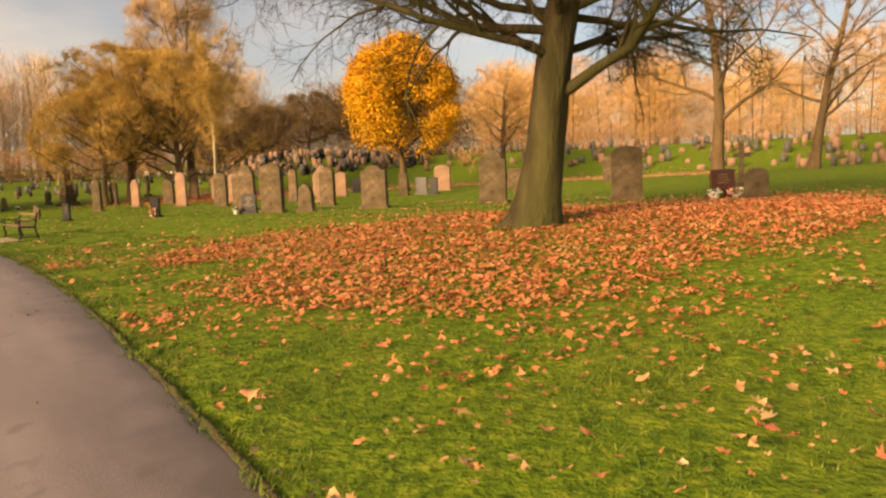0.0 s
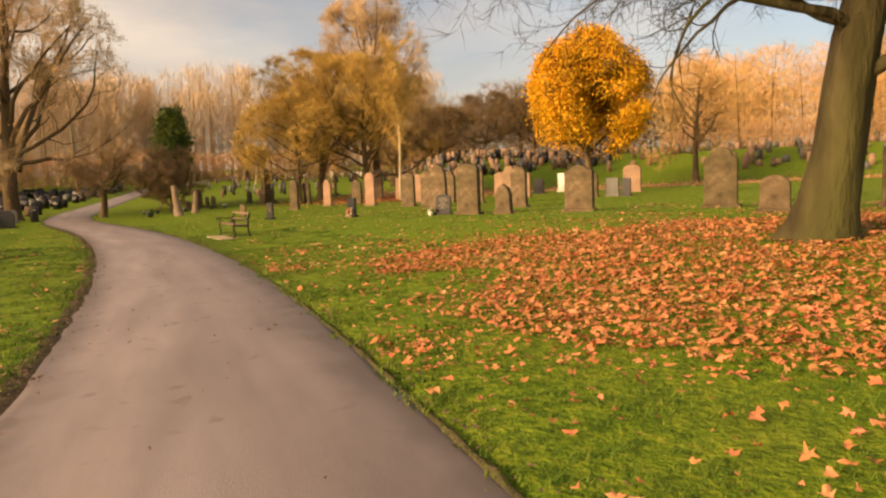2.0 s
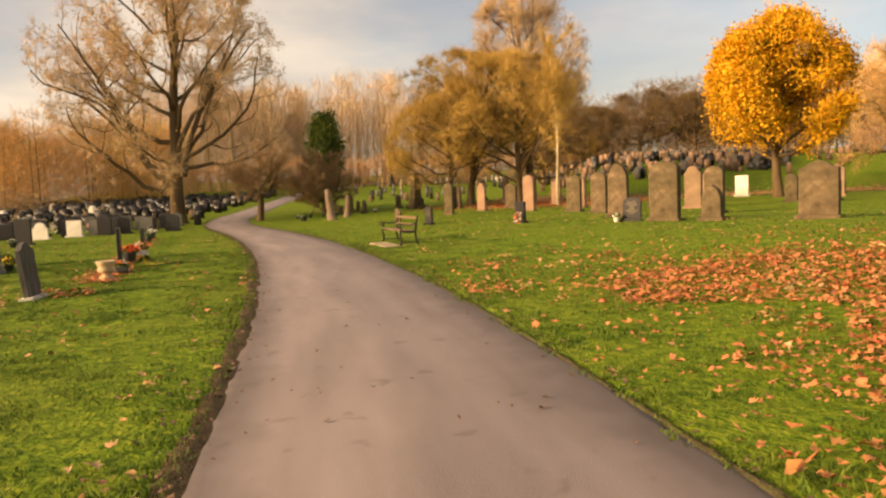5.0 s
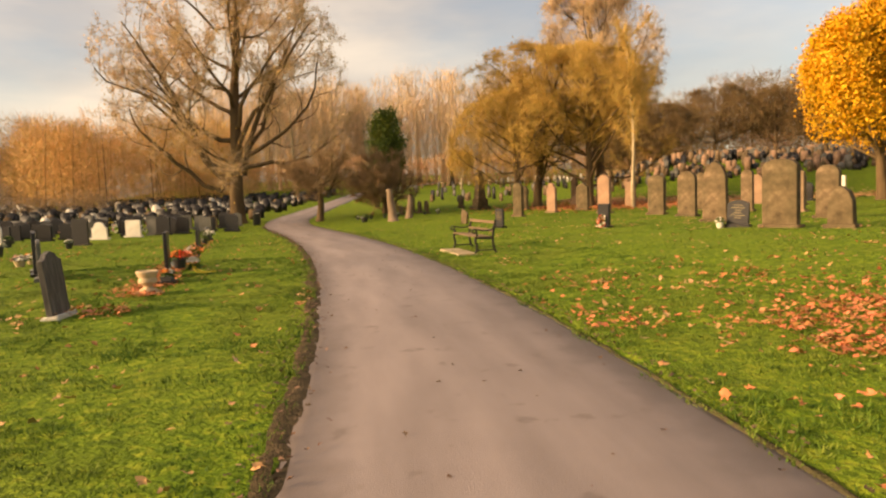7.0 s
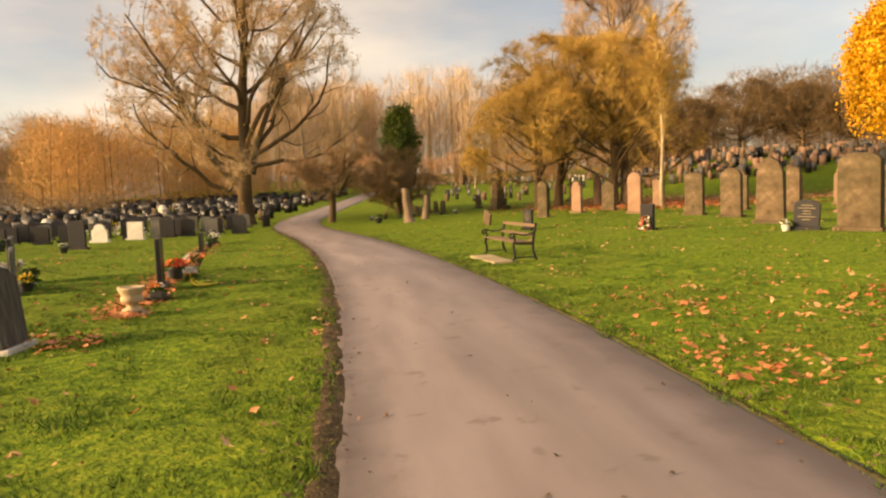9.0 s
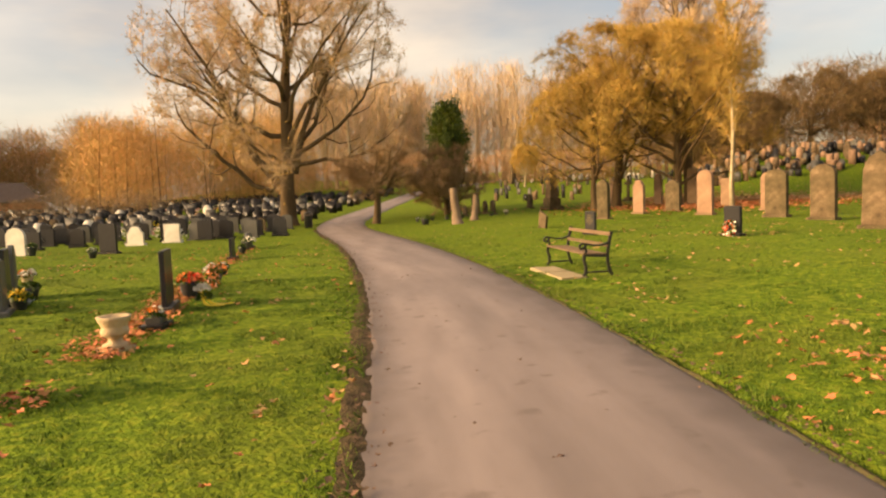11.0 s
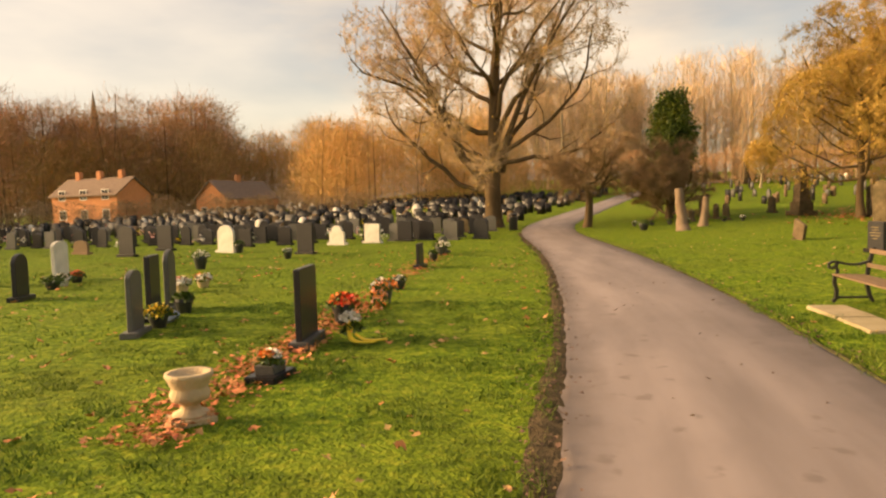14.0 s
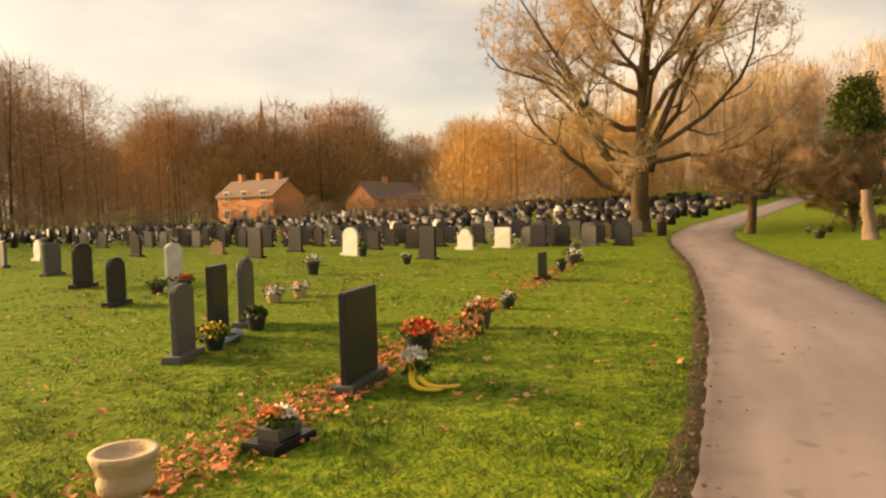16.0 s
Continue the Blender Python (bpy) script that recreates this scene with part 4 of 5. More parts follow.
woodland("poplar_wood", "far wood of tall pale bare poplars", 14, 52, 118, 138, 19.0, 170, M["twig_pale"], M["bark_pale"], 61, crown=0.75, twigs=465, wid=0.053, wide=0.16, stem=1.5)
woodland("wood_edge", "dark leafless undergrowth at the foot of the wood", 12, 52, 106, 116, 5.0, 130, M["twig_far"], M["bark_warm"], 62, crown=0.98, upright=0.55, twigs=511, wid=0.050, wide=0.5, stem=0.8)
woodland("field_hedge", "leafless hedge along the far side of the graves", -62, 18, 82, 86, 3.2, 150, M["twig_far"], M["bark_warm"], 72, crown=1.0, upright=0.45, twigs=300, wid=0.06, wide=0.6)
woodland("far_thicket", "distant brown leafless thicket", -8, 17, 94, 116, 10.5, 60, M["twig_olive"], M["bark_warm"], 63, crown=0.92, upright=0.65, twigs=1085, wid=0.056, wide=0.42)
woodland("russet_thicket", "distant russet trees beyond the graves", -62, -6, 85, 125, 12.5, 120, M["twig_rust"], M["bark_warm"], 64, crown=0.92, upright=0.65, twigs=1085, wid=0.062, wide=0.4)
woodland("golden_wood", "amber leafless wood behind the brick houses", 62, 82, 130, 150, 14.5, 80, M["twig_rust"], M["bark_warm"], 71, crown=0.95, upright=0.7, twigs=930, wid=0.053, wide=0.36, stem=0.6)
woodland("golden_wood", "amber leafless wood beyond the lower graves", 48, 63, 78, 105, 10.5, 70, M["twig_rust"], M["bark_warm"], 65, crown=0.95, upright=0.7, twigs=930, wid=0.053, wide=0.36, stem=0.6)
woodland("valley_trees", "dark bare trees around the houses", 70, 87, 130, 150, 20.5, 70, M["twig_far"], M["bark_warm"], 66, crown=0.9, upright=0.65, twigs=1085, wid=0.056, wide=0.3)
woodland("valley_trees", "tall bare birches above the houses", 89, 122, 80, 112, 17.5, 115, M["twig_far"], M["bark_warm"], 67, crown=0.9, upright=0.65, twigs=1085, wid=0.056, wide=0.3)
woodland("valley_trees", "bare trees far behind the brick house", 85, 94, 152, 168, 18.5, 34, M["twig_far"], M["bark_warm"], 73, crown=0.9, upright=0.65, twigs=900, wid=0.05, wide=0.3)
woodland("garden_trees", "bare trees standing before the houses", 84, 92, 90, 98, 9, 7, M["twig_far"], M["bark_warm"], 69, crown=0.9, upright=0.65, twigs=651, wid=0.043, wide=0.3)
woodland("hedge", "low dark hedge below the houses", 58, 122, 68, 74, 2.6, 150, M["twig"], M["bark_warm"], 70, crown=1.0, upright=0.45, twigs=341, wid=0.062, wide=0.6)
woodland("rear_wood", "bare trees closing the cemetery behind", 122, 298, 100, 130, 11, 130, M["twig_far"], M["bark_warm"], 68, crown=0.9, upright=0.7, twigs=387, wid=0.087, wide=0.35)


# ---- graves ----
def stone_outline(style, w, h):
    a = w / 2
    if style == "round":
        return [(-a, 0), (-a, h - a * 0.75)] + [(-a * math.cos(t), h - a * 0.75 + a * 0.75 * math.sin(t)) for t in np.linspace(0.2, math.pi - 0.2, 9)] + [(a, h - a * 0.75), (a, 0)]
    if style == "low_arch":
        r = a * 0.46
        return [(-a, 0), (-a, h - r)] + [(-a * math.cos(t), h - r + r * math.sin(t)) for t in np.linspace(0.25, math.pi - 0.25, 9)] + [(a, h - r), (a, 0)]
    if style == "shoulder":
        s = a * 0.72
        return [(-a, 0), (-a, h - s), (-s, h - s * 0.85)] + [(-s * math.cos(t), h - s * 0.85 + s * 0.85 * math.sin(t)) for t in np.linspace(0.2, math.pi - 0.2, 8)] + [(s, h - s * 0.85), (a, h - s), (a, 0)]
    if style == "point":
        return [(-a, 0), (-a * 0.92, h - a * 1.1), (-a * 0.6, h - a * 0.4), (0, h), (a * 0.6, h - a * 0.4), (a * 0.92, h - a * 1.1), (a, 0)]
    if style == "ogee":
        return [(-a, 0), (-a, h * 0.86), (-a * 0.7, h * 0.885), (-a * 0.42, h * 0.96), (0, h), (a * 0.42, h * 0.96), (a * 0.7, h * 0.885), (a, h * 0.86), (a, 0)]
    return [(-a, 0), (-a, h - 0.02), (-a + 0.03, h), (a - 0.03, h), (a, h - 0.02), (a, 0)]


STONES = {}


def headstone(x, y, style, w, h, depth, mat, label, turn=-27.0, base=None, lean=0.0, tip=0.0, group="", name="headstone", lines=0, base_mat=None):
    """An upright stone on its plinth; alike ones share their meshes."""
    key = (style, w, h, depth, mat, base, lines)
    ob = empty(name, x, y, land_z(x, y) - 0.02, turn, lean, tip)
    if key not in STONES:
        plinth = base if base is not None else (w + 0.16, 0.12)
        bm = extruded(bmesh.new(), stone_outline(style, w, h - plinth[1]), depth, min(0.012, depth * 0.1))
        bmesh.ops.translate(bm, vec=(0, 0, plinth[1]), verts=bm.verts[:])
        a = part("slab", bm, M[mat], ob)
        b = part("plinth", box(bmesh.new(), -plinth[0] / 2, plinth[0] / 2, -depth / 2 - 0.08, depth / 2 + 0.08, -0.08, plinth[1], 0.012), M[base_mat or mat], ob)
        c = None
        if lines:
            bm = bmesh.new()
            rng = random.Random(int(w * 1000 + h * 77))
            for k in range(lines):
                half = w * rng.uniform(0.14, 0.34)
                z = h * 0.82 - k * h * 0.09
                box(bm, -half, half, -depth / 2 - 0.004, -depth / 2 + 0.002, z - 0.008, z + 0.008)
            c = part("inscription", bm, M["gilt"], ob, "worn gilt lettering, too small to read")
        STONES[key] = [(o.name.split(".")[0], o.data) for o in (a, b, c) if o]
    else:
        for n, me in STONES[key]:
            under(n, me, ob)
    return tagged(ob, label, "gravestone", group)


OLD = "old sandstone headstones"
# the large old stones beyond the leaf carpet
headstone(6.0, 19.9, "low_arch", 0.86, 1.58, 0.17, "sandstone", "tall weathered brown sandstone headstone with arched top", -12, group=OLD)
headstone(2.28, 22.6, "shoulder", 0.9, 1.76, 0.17, "sandstone", "tall mossy sandstone headstone with shouldered arch", -18, group=OLD)
headstone(3.05, 18.9, "round", 0.66, 0.9, 0.15, "sandstone", "low rounded grey sandstone headstone under the oak", -20, group=OLD)
headstone(-1.87, 24.5, "ogee", 0.98, 1.56, 0.2, "sandstone", "broad brown sandstone headstone with curved top", -20, group=OLD)
headstone(-6.08, 26.4, "low_arch", 0.98, 1.9, 0.22, "sandstone", "broad arched weathered sandstone headstone", -24, group=OLD)
headstone(-8.6, 31.2, "point", 0.95, 2.15, 0.18, "sandstone", "tall pointed sandstone headstone stained dark", -24, group=OLD)
headstone(-5.19, 32.6, "round", 0.78, 1.85, 0.2, "sandstone", "tall narrow round headed sandstone headstone", -24, group=OLD)
headstone(-4.62, 25.7, "point", 0.64, 1.08, 0.22, "sandstone", "small rough pointed sandstone marker", -24, group=OLD)
headstone(-8.8, 40.5, "round", 0.6, 1.95, 0.16, "sandstone", "slim old headstone among taller stones", -27, group=OLD)
headstone(-6.7, 38.8, "shoulder", 0.9, 2.05, 0.18, "sandstone_red", "reddish shouldered sandstone headstone", -27, group=OLD)
headstone(-2.5, 43.0, "round", 0.64, 1.45, 0.15, "sandstone", "plain round headed sandstone headstone", -27, group=OLD)
headstone(-0.3, 50.0, "low_arch", 1.2, 1.85, 0.2, "sandstone_red", "broad red sandstone headstone standing alone", -20, group=OLD)
headstone(4.6, 45.0, "flat", 1.0, 1.35, 0.25, "sandstone", "squat square sandstone headstone", -15, group=OLD)
headstone(11.6, 50.0, "round", 0.84, 1.95, 0.2, "sandstone", "round headed headstone behind the tall stones", -10, group=OLD)
headstone(8.65, 17.5, "round", 0.6, 0.82, 0.14, "sandstone", "small green stained sandstone headstone", 8, group=OLD, tip=2)
headstone(-1.4, 43.2, "flat", 0.8, 1.1, 0.14, "granite_grey", "grey granite headstone on a plain plinth", -24)
headstone(-0.6, 42.6, "flat", 0.55, 1.05, 0.12, "granite", "black polished granite headstone", -24)
headstone(-5.6, 57.0, "flat", 0.95, 1.5, 0.14, "marble", "bright white marble headstone", -24)
headstone(-7.3, 55.0, "round", 0.9, 1.2, 0.14, "granite", "dark rounded granite headstone far behind", -24)
# stones between the trees
for mx, my, st, mw, mh, mm in ((-20.03, 39.4, "round", 0.8, 1.84, "sandstone"), (-20.2, 44.5, "shoulder", 0.8, 1.8, "sandstone_red"), (-19.5, 47.9, "ogee", 1.1, 1.74, "sandstone"),
                               (-16.2, 42.2, "round", 0.92, 2.1, "sandstone_red"), (-20.6, 55.4, "round", 0.85, 2.5, "sandstone_red"), (-23.2, 56.4, "point", 0.75, 2.2, "sandstone_red"),
                               (-14.2, 46.0, "round", 0.9, 1.9, "sandstone_red"), (-11.5, 44.0, "shoulder", 0.9, 2.0, "sandstone"), (-12.6, 39.0, "low_arch", 1.0, 1.9, "sandstone"),
                               (-10.6, 36.2, "round", 0.95, 1.95, "sandstone"), (-17.6, 52.0, "flat", 0.9, 1.7, "sandstone_red"), (-24.8, 50.6, "round", 0.8, 1.7, "sandstone"),
                               (-27.0, 58.0, "shoulder", 0.9, 1.8, "sandstone_red"), (-7.2, 47.5, "low_arch", 0.9, 1.7, "sandstone_red"), (-9.8, 52.0, "round", 0.9, 1.8, "sandstone_red")):
    headstone(mx, my, st, mw, mh, 0.17, mm, {"sandstone": "weathered brown sandstone headstone among the trees", "sandstone_red": "red sandstone headstone among the trees, coloured as sunlit"}[mm], -30, group=OLD)
# polished modern stones on the right
headstone(-11.87, 28.95, "flat", 0.6, 0.84, 0.1, "granite", "black granite headstone with red and white wreath", -35, base=(0.75, 0.1))
headstone(-7.3, 27.2, "low_arch", 0.62, 0.82, 0.1, "granite", "dark granite headstone with gilt lettering", -8, base=(0.72, 0.12), lines=6, tip=3)
headstone(-16.9, 30.9, "flat", 0.62, 0.8, 0.09, "granite", "dark framed granite headstone behind the bench", -35, base=(0.75, 0.1), lines=5)
headstone(8.35, 18.95, "flat", 0.66, 0.8, 0.1, "granite_red", "dark red granite headstone with white flowers", 5, base=(0.9, 0.1), lines=4)
headstone(-20.8, 34.8, "flat", 0.75, 0.66, 0.1, "sandstone", "fallen sandstone slab leaning back in the grass", -40, tip=18, base=(0.4, 0.03))
for sx, sy, sw, sh in ((-33.3, 49.0, 0.74, 1.3), (-31.75, 53.7, 0.9, 1.05), (-30.9, 47.2, 0.68, 0.95), (-32.0, 48.0, 0.6, 0.9), (-34.6, 50.6, 0.7, 1.1), (-32.6, 46.5, 0.6, 0.7)):
    headstone(sx, sy, "round", sw, sh, 0.14, "sandstone", "small grey headstone in front of the thorn bush", -38, group="small stones by the bush")


def obelisk(x, y, w, h, label):
    ob = empty("obelisk", x, y, land_z(x, y) - 0.02, -30)
    bm = box(bmesh.new(), -w * 0.75, w * 0.75, -w * 0.75, w * 0.75, -0.05, 0.28, 0.02)
    part("step", bm, M["sandstone"], ob)
    bm = box(bmesh.new(), -w * 0.55, w * 0.55, -w * 0.55, w * 0.55, 0.28, 0.8, 0.02)
    part("pedestal", bm, M["sandstone"], ob)
    bm = bmesh.new()
    r = bmesh.ops.create_cone(bm, cap_ends=True, segments=4, radius1=w * 0.6, radius2=w * 0.36, depth=h - 1.1, matrix=Matrix.Translation((0, 0, 0.8 + (h - 1.1) / 2)) @ Matrix.Rotation(math.pi / 4, 4, "Z"))
    r = bmesh.ops.create_cone(bm, cap_ends=True, segments=4, radius1=w * 0.36, radius2=0.01, depth=0.3, matrix=Matrix.Translation((0, 0, h - 0.15)) @ Matrix.Rotation(math.pi / 4, 4, "Z"))
    part("shaft", bm, M["sandstone"], ob)
    return tagged(ob, label, "obelisk")


obelisk(-28.9, 51.6, 0.8, 2.95, "tall tapering grey stone obelisk on pedestal")
obelisk(-60, 100, 0.9, 3.2, "distant stone obelisk on the rising ground")


def cross(x, y, w, h, mat, label, turn):
    ob = empty("grave_cross", x, y, land_z(x, y) - 0.02, turn)
    a = w * 0.13
    out = [(-a * 1.2, 0.3), (-a, h * 0.66), (-w / 2, h * 0.66), (-w / 2, h * 0.66 + 2 * a), (-a, h * 0.66 + 2 * a), (-a, h), (a, h), (a, h * 0.66 + 2 * a), (w / 2, h * 0.66 + 2 * a), (w / 2, h * 0.66), (a, h * 0.66), (a * 1.2, 0.3)]
    part("cross", extruded(bmesh.new(), out, 0.14, 0.01), M[mat], ob)
    part("step", box(bmesh.new(), -w * 0.6, w * 0.6, -0.3, 0.3, -0.05, 0.15, 0.015), M[mat], ob)
    part("plinth", box(bmesh.new(), -w * 0.42, w * 0.42, -0.2, 0.2, 0.15, 0.32, 0.015), M[mat], ob)
    return tagged(ob, label, "grave cross")


cross(12.0, 27.0, 0.62, 1.7, "sandstone", "dark weathered stone cross on stepped base", -5)
cross(-27.5, 62.0, 0.8, 2.0, "sandstone", "old stone cross among the far graves", -30)

# the row beside the path, with its back to the lawn
ROW = "granite stones in the row by the path"
headstone(-17.54, 15.48, "flat", 0.78, 1.02, 0.08, "granite", "upright black granite headstone on a grey plinth", 139, base=(0.95, 0.12), base_mat="granite_grey", group=ROW)
headstone(-14.3, 11.15, "ogee", 0.62, 1.0, 0.09, "slate", "leaning streaked dark slate headstone on pale base", 128, base=(0.7, 0.06), base_mat="marble", group=ROW, lean=-6)
headstone(-19.95, 13.95, "low_arch", 0.5, 0.96, 0.08, "granite_grey", "mottled grey granite headstone beside yellow flowers", 150, base=(0.7, 0.1), group=ROW)
headstone(-21.15, 14.5, "flat", 0.55, 1.08, 0.09, "granite", "tall black granite headstone in a close pair", 150, base=(0.75, 0.1), group=ROW)
headstone(-22.2, 15.05, "round", 0.55, 1.1, 0.09, "granite_grey", "grey round headed granite headstone behind a pair", 152, base=(0.7, 0.1), group=ROW)
headstone(-26.1, 13.1, "round", 0.55, 1.0, 0.1, "granite", "dark narrow granite headstone on the lawn", 150, group=ROW)
headstone(-30.3, 14.4, "low_arch", 0.62, 1.08, 0.1, "marble", "white marble headstone with flowers at its foot", 140, group=ROW)
headstone(-30.65, 12.25, "round", 0.6, 1.15, 0.1, "granite", "black granite headstone farther along the lawn", 140, group=ROW)
headstone(-35.3, 11.15, "flat", 0.62, 1.05, 0.1, "granite_grey", "grey granite headstone near the valley hedge", 140, group=ROW)
headstone(-25.05, 22.45, "flat", 0.5, 0.7, 0.08, "granite", "small black granite plaque stone", 130, group=ROW)
headstone(-28.9, 26.1, "low_arch", 0.6, 0.62, 0.1, "granite_grey", "low grey granite stone at the end of the row", 120, group=ROW)
# the front row of the lower lawn, which faces the walker
FRONT = "front row of the lower lawn"
for fx, fy, st, fw, fh, fm, fl in ((-37.5, 21.4, "round", 0.9, 1.14, "marble", "white marble headstone with arched top"), (-37.5, 26.5, "shoulder", 0.84, 0.9, "marble", "small white shouldered marble headstone"),
                                   (-36.9, 28.0, "flat", 0.84, 0.92, "marble", "plain square white marble headstone"), (-33.2, 22.9, "flat", 0.75, 1.2, "granite", "large black granite headstone"),
                                   (-38.9, 17.9, "low_arch", 0.9, 1.25, "granite", "dark granite headstone at the lawn edge"), (-41.7, 20.1, "flat", 0.95, 1.15, "granite", "broad dark granite headstone"),
                                   (-42.9, 16.9, "low_arch", 1.0, 0.62, "sandstone_red", "low buff stone kerb marker"), (-36.6, 29.6, "flat", 0.8, 1.0, "granite", "square black granite headstone"),
                                   (-37.6, 30.9, "low_arch", 0.75, 0.95, "granite", "dark granite headstone beside the lime tree"), (-39.8, 25.0, "low_arch", 0.75, 0.9, "granite", "dark granite headstone in the front row"),
                                   (-40.6, 23.4, "flat", 0.75, 0.85, "granite", "low black granite headstone"), (-38.6, 32.2, "flat", 0.7, 0.85, "granite", "black granite headstone near the bend"),
                                   (-44.0, 13.6, "round", 0.85, 1.0, "granite", "rounded dark granite headstone"), (-41.0, 9.0, "flat", 0.8, 1.0, "granite_grey", "grey granite headstone on the far lawn"),
                                   (-38.0, 6.5, "low_arch", 0.8, 1.05, "granite", "black granite headstone on the far lawn"), (-44.5, 9.8, "round", 0.8, 0.9, "marble", "pale marble headstone on the far lawn")):
    headstone(fx, fy, st, fw, fh, 0.11, fm, fl, 24, group=FRONT)


def grave_rows():
    """The crowded lower lawn: stones one by one near the walk, the rest joined."""
    rng = random.Random(17)
    kinds = [("low_arch", 0.75, 0.95, "granite"), ("flat", 0.75, 0.85, "granite"), ("round", 0.7, 1.0, "granite"), ("flat", 0.7, 0.9, "granite_grey"),
             ("low_arch", 0.8, 0.8, "granite"), ("shoulder", 0.75, 0.9, "marble"), ("low_arch", 0.7, 0.9, "granite_grey"), ("round", 0.65, 0.8, "sandstone")]
    words = {"granite": "black granite headstone in a crowded row", "granite_grey": "grey granite headstone in a crowded row", "marble": "white marble headstone in a crowded row",
             "sandstone": "brown stone headstone in a crowded row"}
    far = {k: [] for k in ("granite", "granite_grey", "marble", "sandstone", "sandstone_red")}
    made = 0
    u = 47.5
    while u < 100:
        v = -52.0 if u < 72 else -42.0
        while v < path_centre(u) - 4.5:
            v += rng.uniform(1.1, 1.7)
            if rng.random() < 0.12:
                continue
            uu = u + rng.uniform(-0.4, 0.4)
            x, y = to_xy(uu, v)
            if math.hypot(x + 41.8, y - 39.6) < 2.2:
                continue
            st, w, h, m = kinds[rng.choice((0, 1, 2, 3, 4, 6, 7)) if rng.random() < 0.45 else rng.choice((0, 1, 2, 0, 1, 2, 0, 1, 2, 5) if u > 57 else (0, 1, 2))]
            turn = 30 + rng.uniform(-8, 8)
            if u < 57 and v > -34 and made < 250:
                headstone(x, y, st, w, h, 0.1, m, words[m], turn, group="crowded rows of the lower lawn", tip=0, lean=rng.uniform(-2, 2))
                made += 1
            else:
                far[m].append((x, y, st, w * rng.uniform(0.85, 1.1), h * rng.uniform(0.8, 1.2), turn))
        u += rng.uniform(1.9, 2.4)
    # scattered old stones on the rising ground and far to the right
    for n, a0, a1, d0, d1, mats in ((70, 17, 34, 62, 112, ("sandstone", "granite_grey", "granite")), (22, 20, 31, 106, 113, ("marble",)), (520, -2, 17, 66, 84, ("sandstone", "sandstone_red", "granite_grey", "granite")),
                                    (50, -14, -2, 64, 86, ("sandstone", "granite_grey", "sandstone_red")),
                                    (210, -48, -13, 62, 84, ("sandstone", "sandstone_red", "sandstone_red", "granite_grey"))):
        for _ in range(n):
            a, d = radians(rng.uniform(a0, a1)), rng.uniform(d0, d1)
            x, y = -5 - math.sin(a) * d, 8 + math.cos(a) * d
            uu, vv = to_uv(x, y)
            if abs(vv - float(path_centre(uu))) < 2.5:
                continue
            far[rng.choice(mats)].append((x, y, rng.choice(["round", "point", "flat", "shoulder"]), rng.uniform(0.38, 0.68), rng.uniform(0.5, 1.3), -30 + rng.uniform(-10, 10)))
    for m, rows in far.items():
        vs, fs, n = [], [], 0
        for x, y, st, w, h, turn in rows:
            o = np.array(stone_outline(st, w, h))
            k = len(o)
            c, s = math.cos(radians(turn)), math.sin(radians(turn))
            z = land_z(x, y) - 0.05
            for dy in (-0.06, 0.06):
                vs.append(np.stack([x + o[:, 0] * c - dy * s, y + o[:, 0] * s + dy * c, z + o[:, 1]], -1))
            j = np.arange(1, k - 1)
            fs.append(n + np.stack([0 * j, j + 1, j], -1))
            fs.append(n + k + np.stack([0 * j, j, j + 1], -1))
            i = np.arange(k)
            i2 = (i + 1) % k
            fs.append(n + np.stack([i, i2, i2 + k], -1))
            fs.append(n + np.stack([i, i2 + k, i + k], -1))
            n += 2 * k
        ob = new("far_headstones", big_mesh("far_headstones", np.concatenate(vs), np.concatenate(fs), M[m]))
        tagged(ob, {"granite": "distant dark granite headstones in crowded rows", "granite_grey": "distant grey headstones in rows", "marble": "distant pale marble headstones",
                    "sandstone": "distant weathered sandstone headstones", "sandstone_red": "distant sunlit buff sandstone headstones"}[m], "gravestones", kind="stuff")


# ---- flowers and grave ornaments ----
def blossoms(rng, cx, cy, cz, r, n, size):
    p = rng.normal(size=(n, 3))
    p /= np.linalg.norm(p, axis=1, keepdims=True)
    p *= r * rng.uniform(0.6, 1.0, (n, 1))
    p[:, 2] = np.abs(p[:, 2]) * 0.8
    return flakes(rng, p + np.array([cx, cy, cz]), size)


def petal_mass(me, parent):
    return tagged(under("blossom", me, parent), kind="stuff")


def flower_pot(x, y, r, h, pot_mat, petals, label, seed, spread=1.0, count=110):
    """A small tapered vase with leaves and flowers."""
    rng = np.random.default_rng(seed)
    ob = empty("flower_pot", x, y, land_z(x, y) - 0.01)
    part("vase", lathe(bmesh.new(), [(r * 0.62, 0), (r * 0.7, h * 0.1), (r * 0.95, h * 0.75), (r * 1.05, h), (r * 0.9, h), (r * 0.8, h * 0.85)], 14), M[pot_mat], ob, shade=True)
    under("foliage", big_mesh("foliage", *blossoms(rng, 0, 0, h * 0.85, r * 1.3 * spread, count, 0.07), M["leaf_green"]), ob)
    for k, pm in enumerate(petals):
        a = 2 * math.pi * k / len(petals)
        d = 0.45 * r * spread if len(petals) > 1 else 0
        petal_mass(big_mesh("blossom", *blossoms(rng, d * math.cos(a), d * math.sin(a), h * 0.98, r * 1.15 * spread, count, 0.055), M[pm]), ob)
    return tagged(ob, label, "flower pot", "grave flowers")


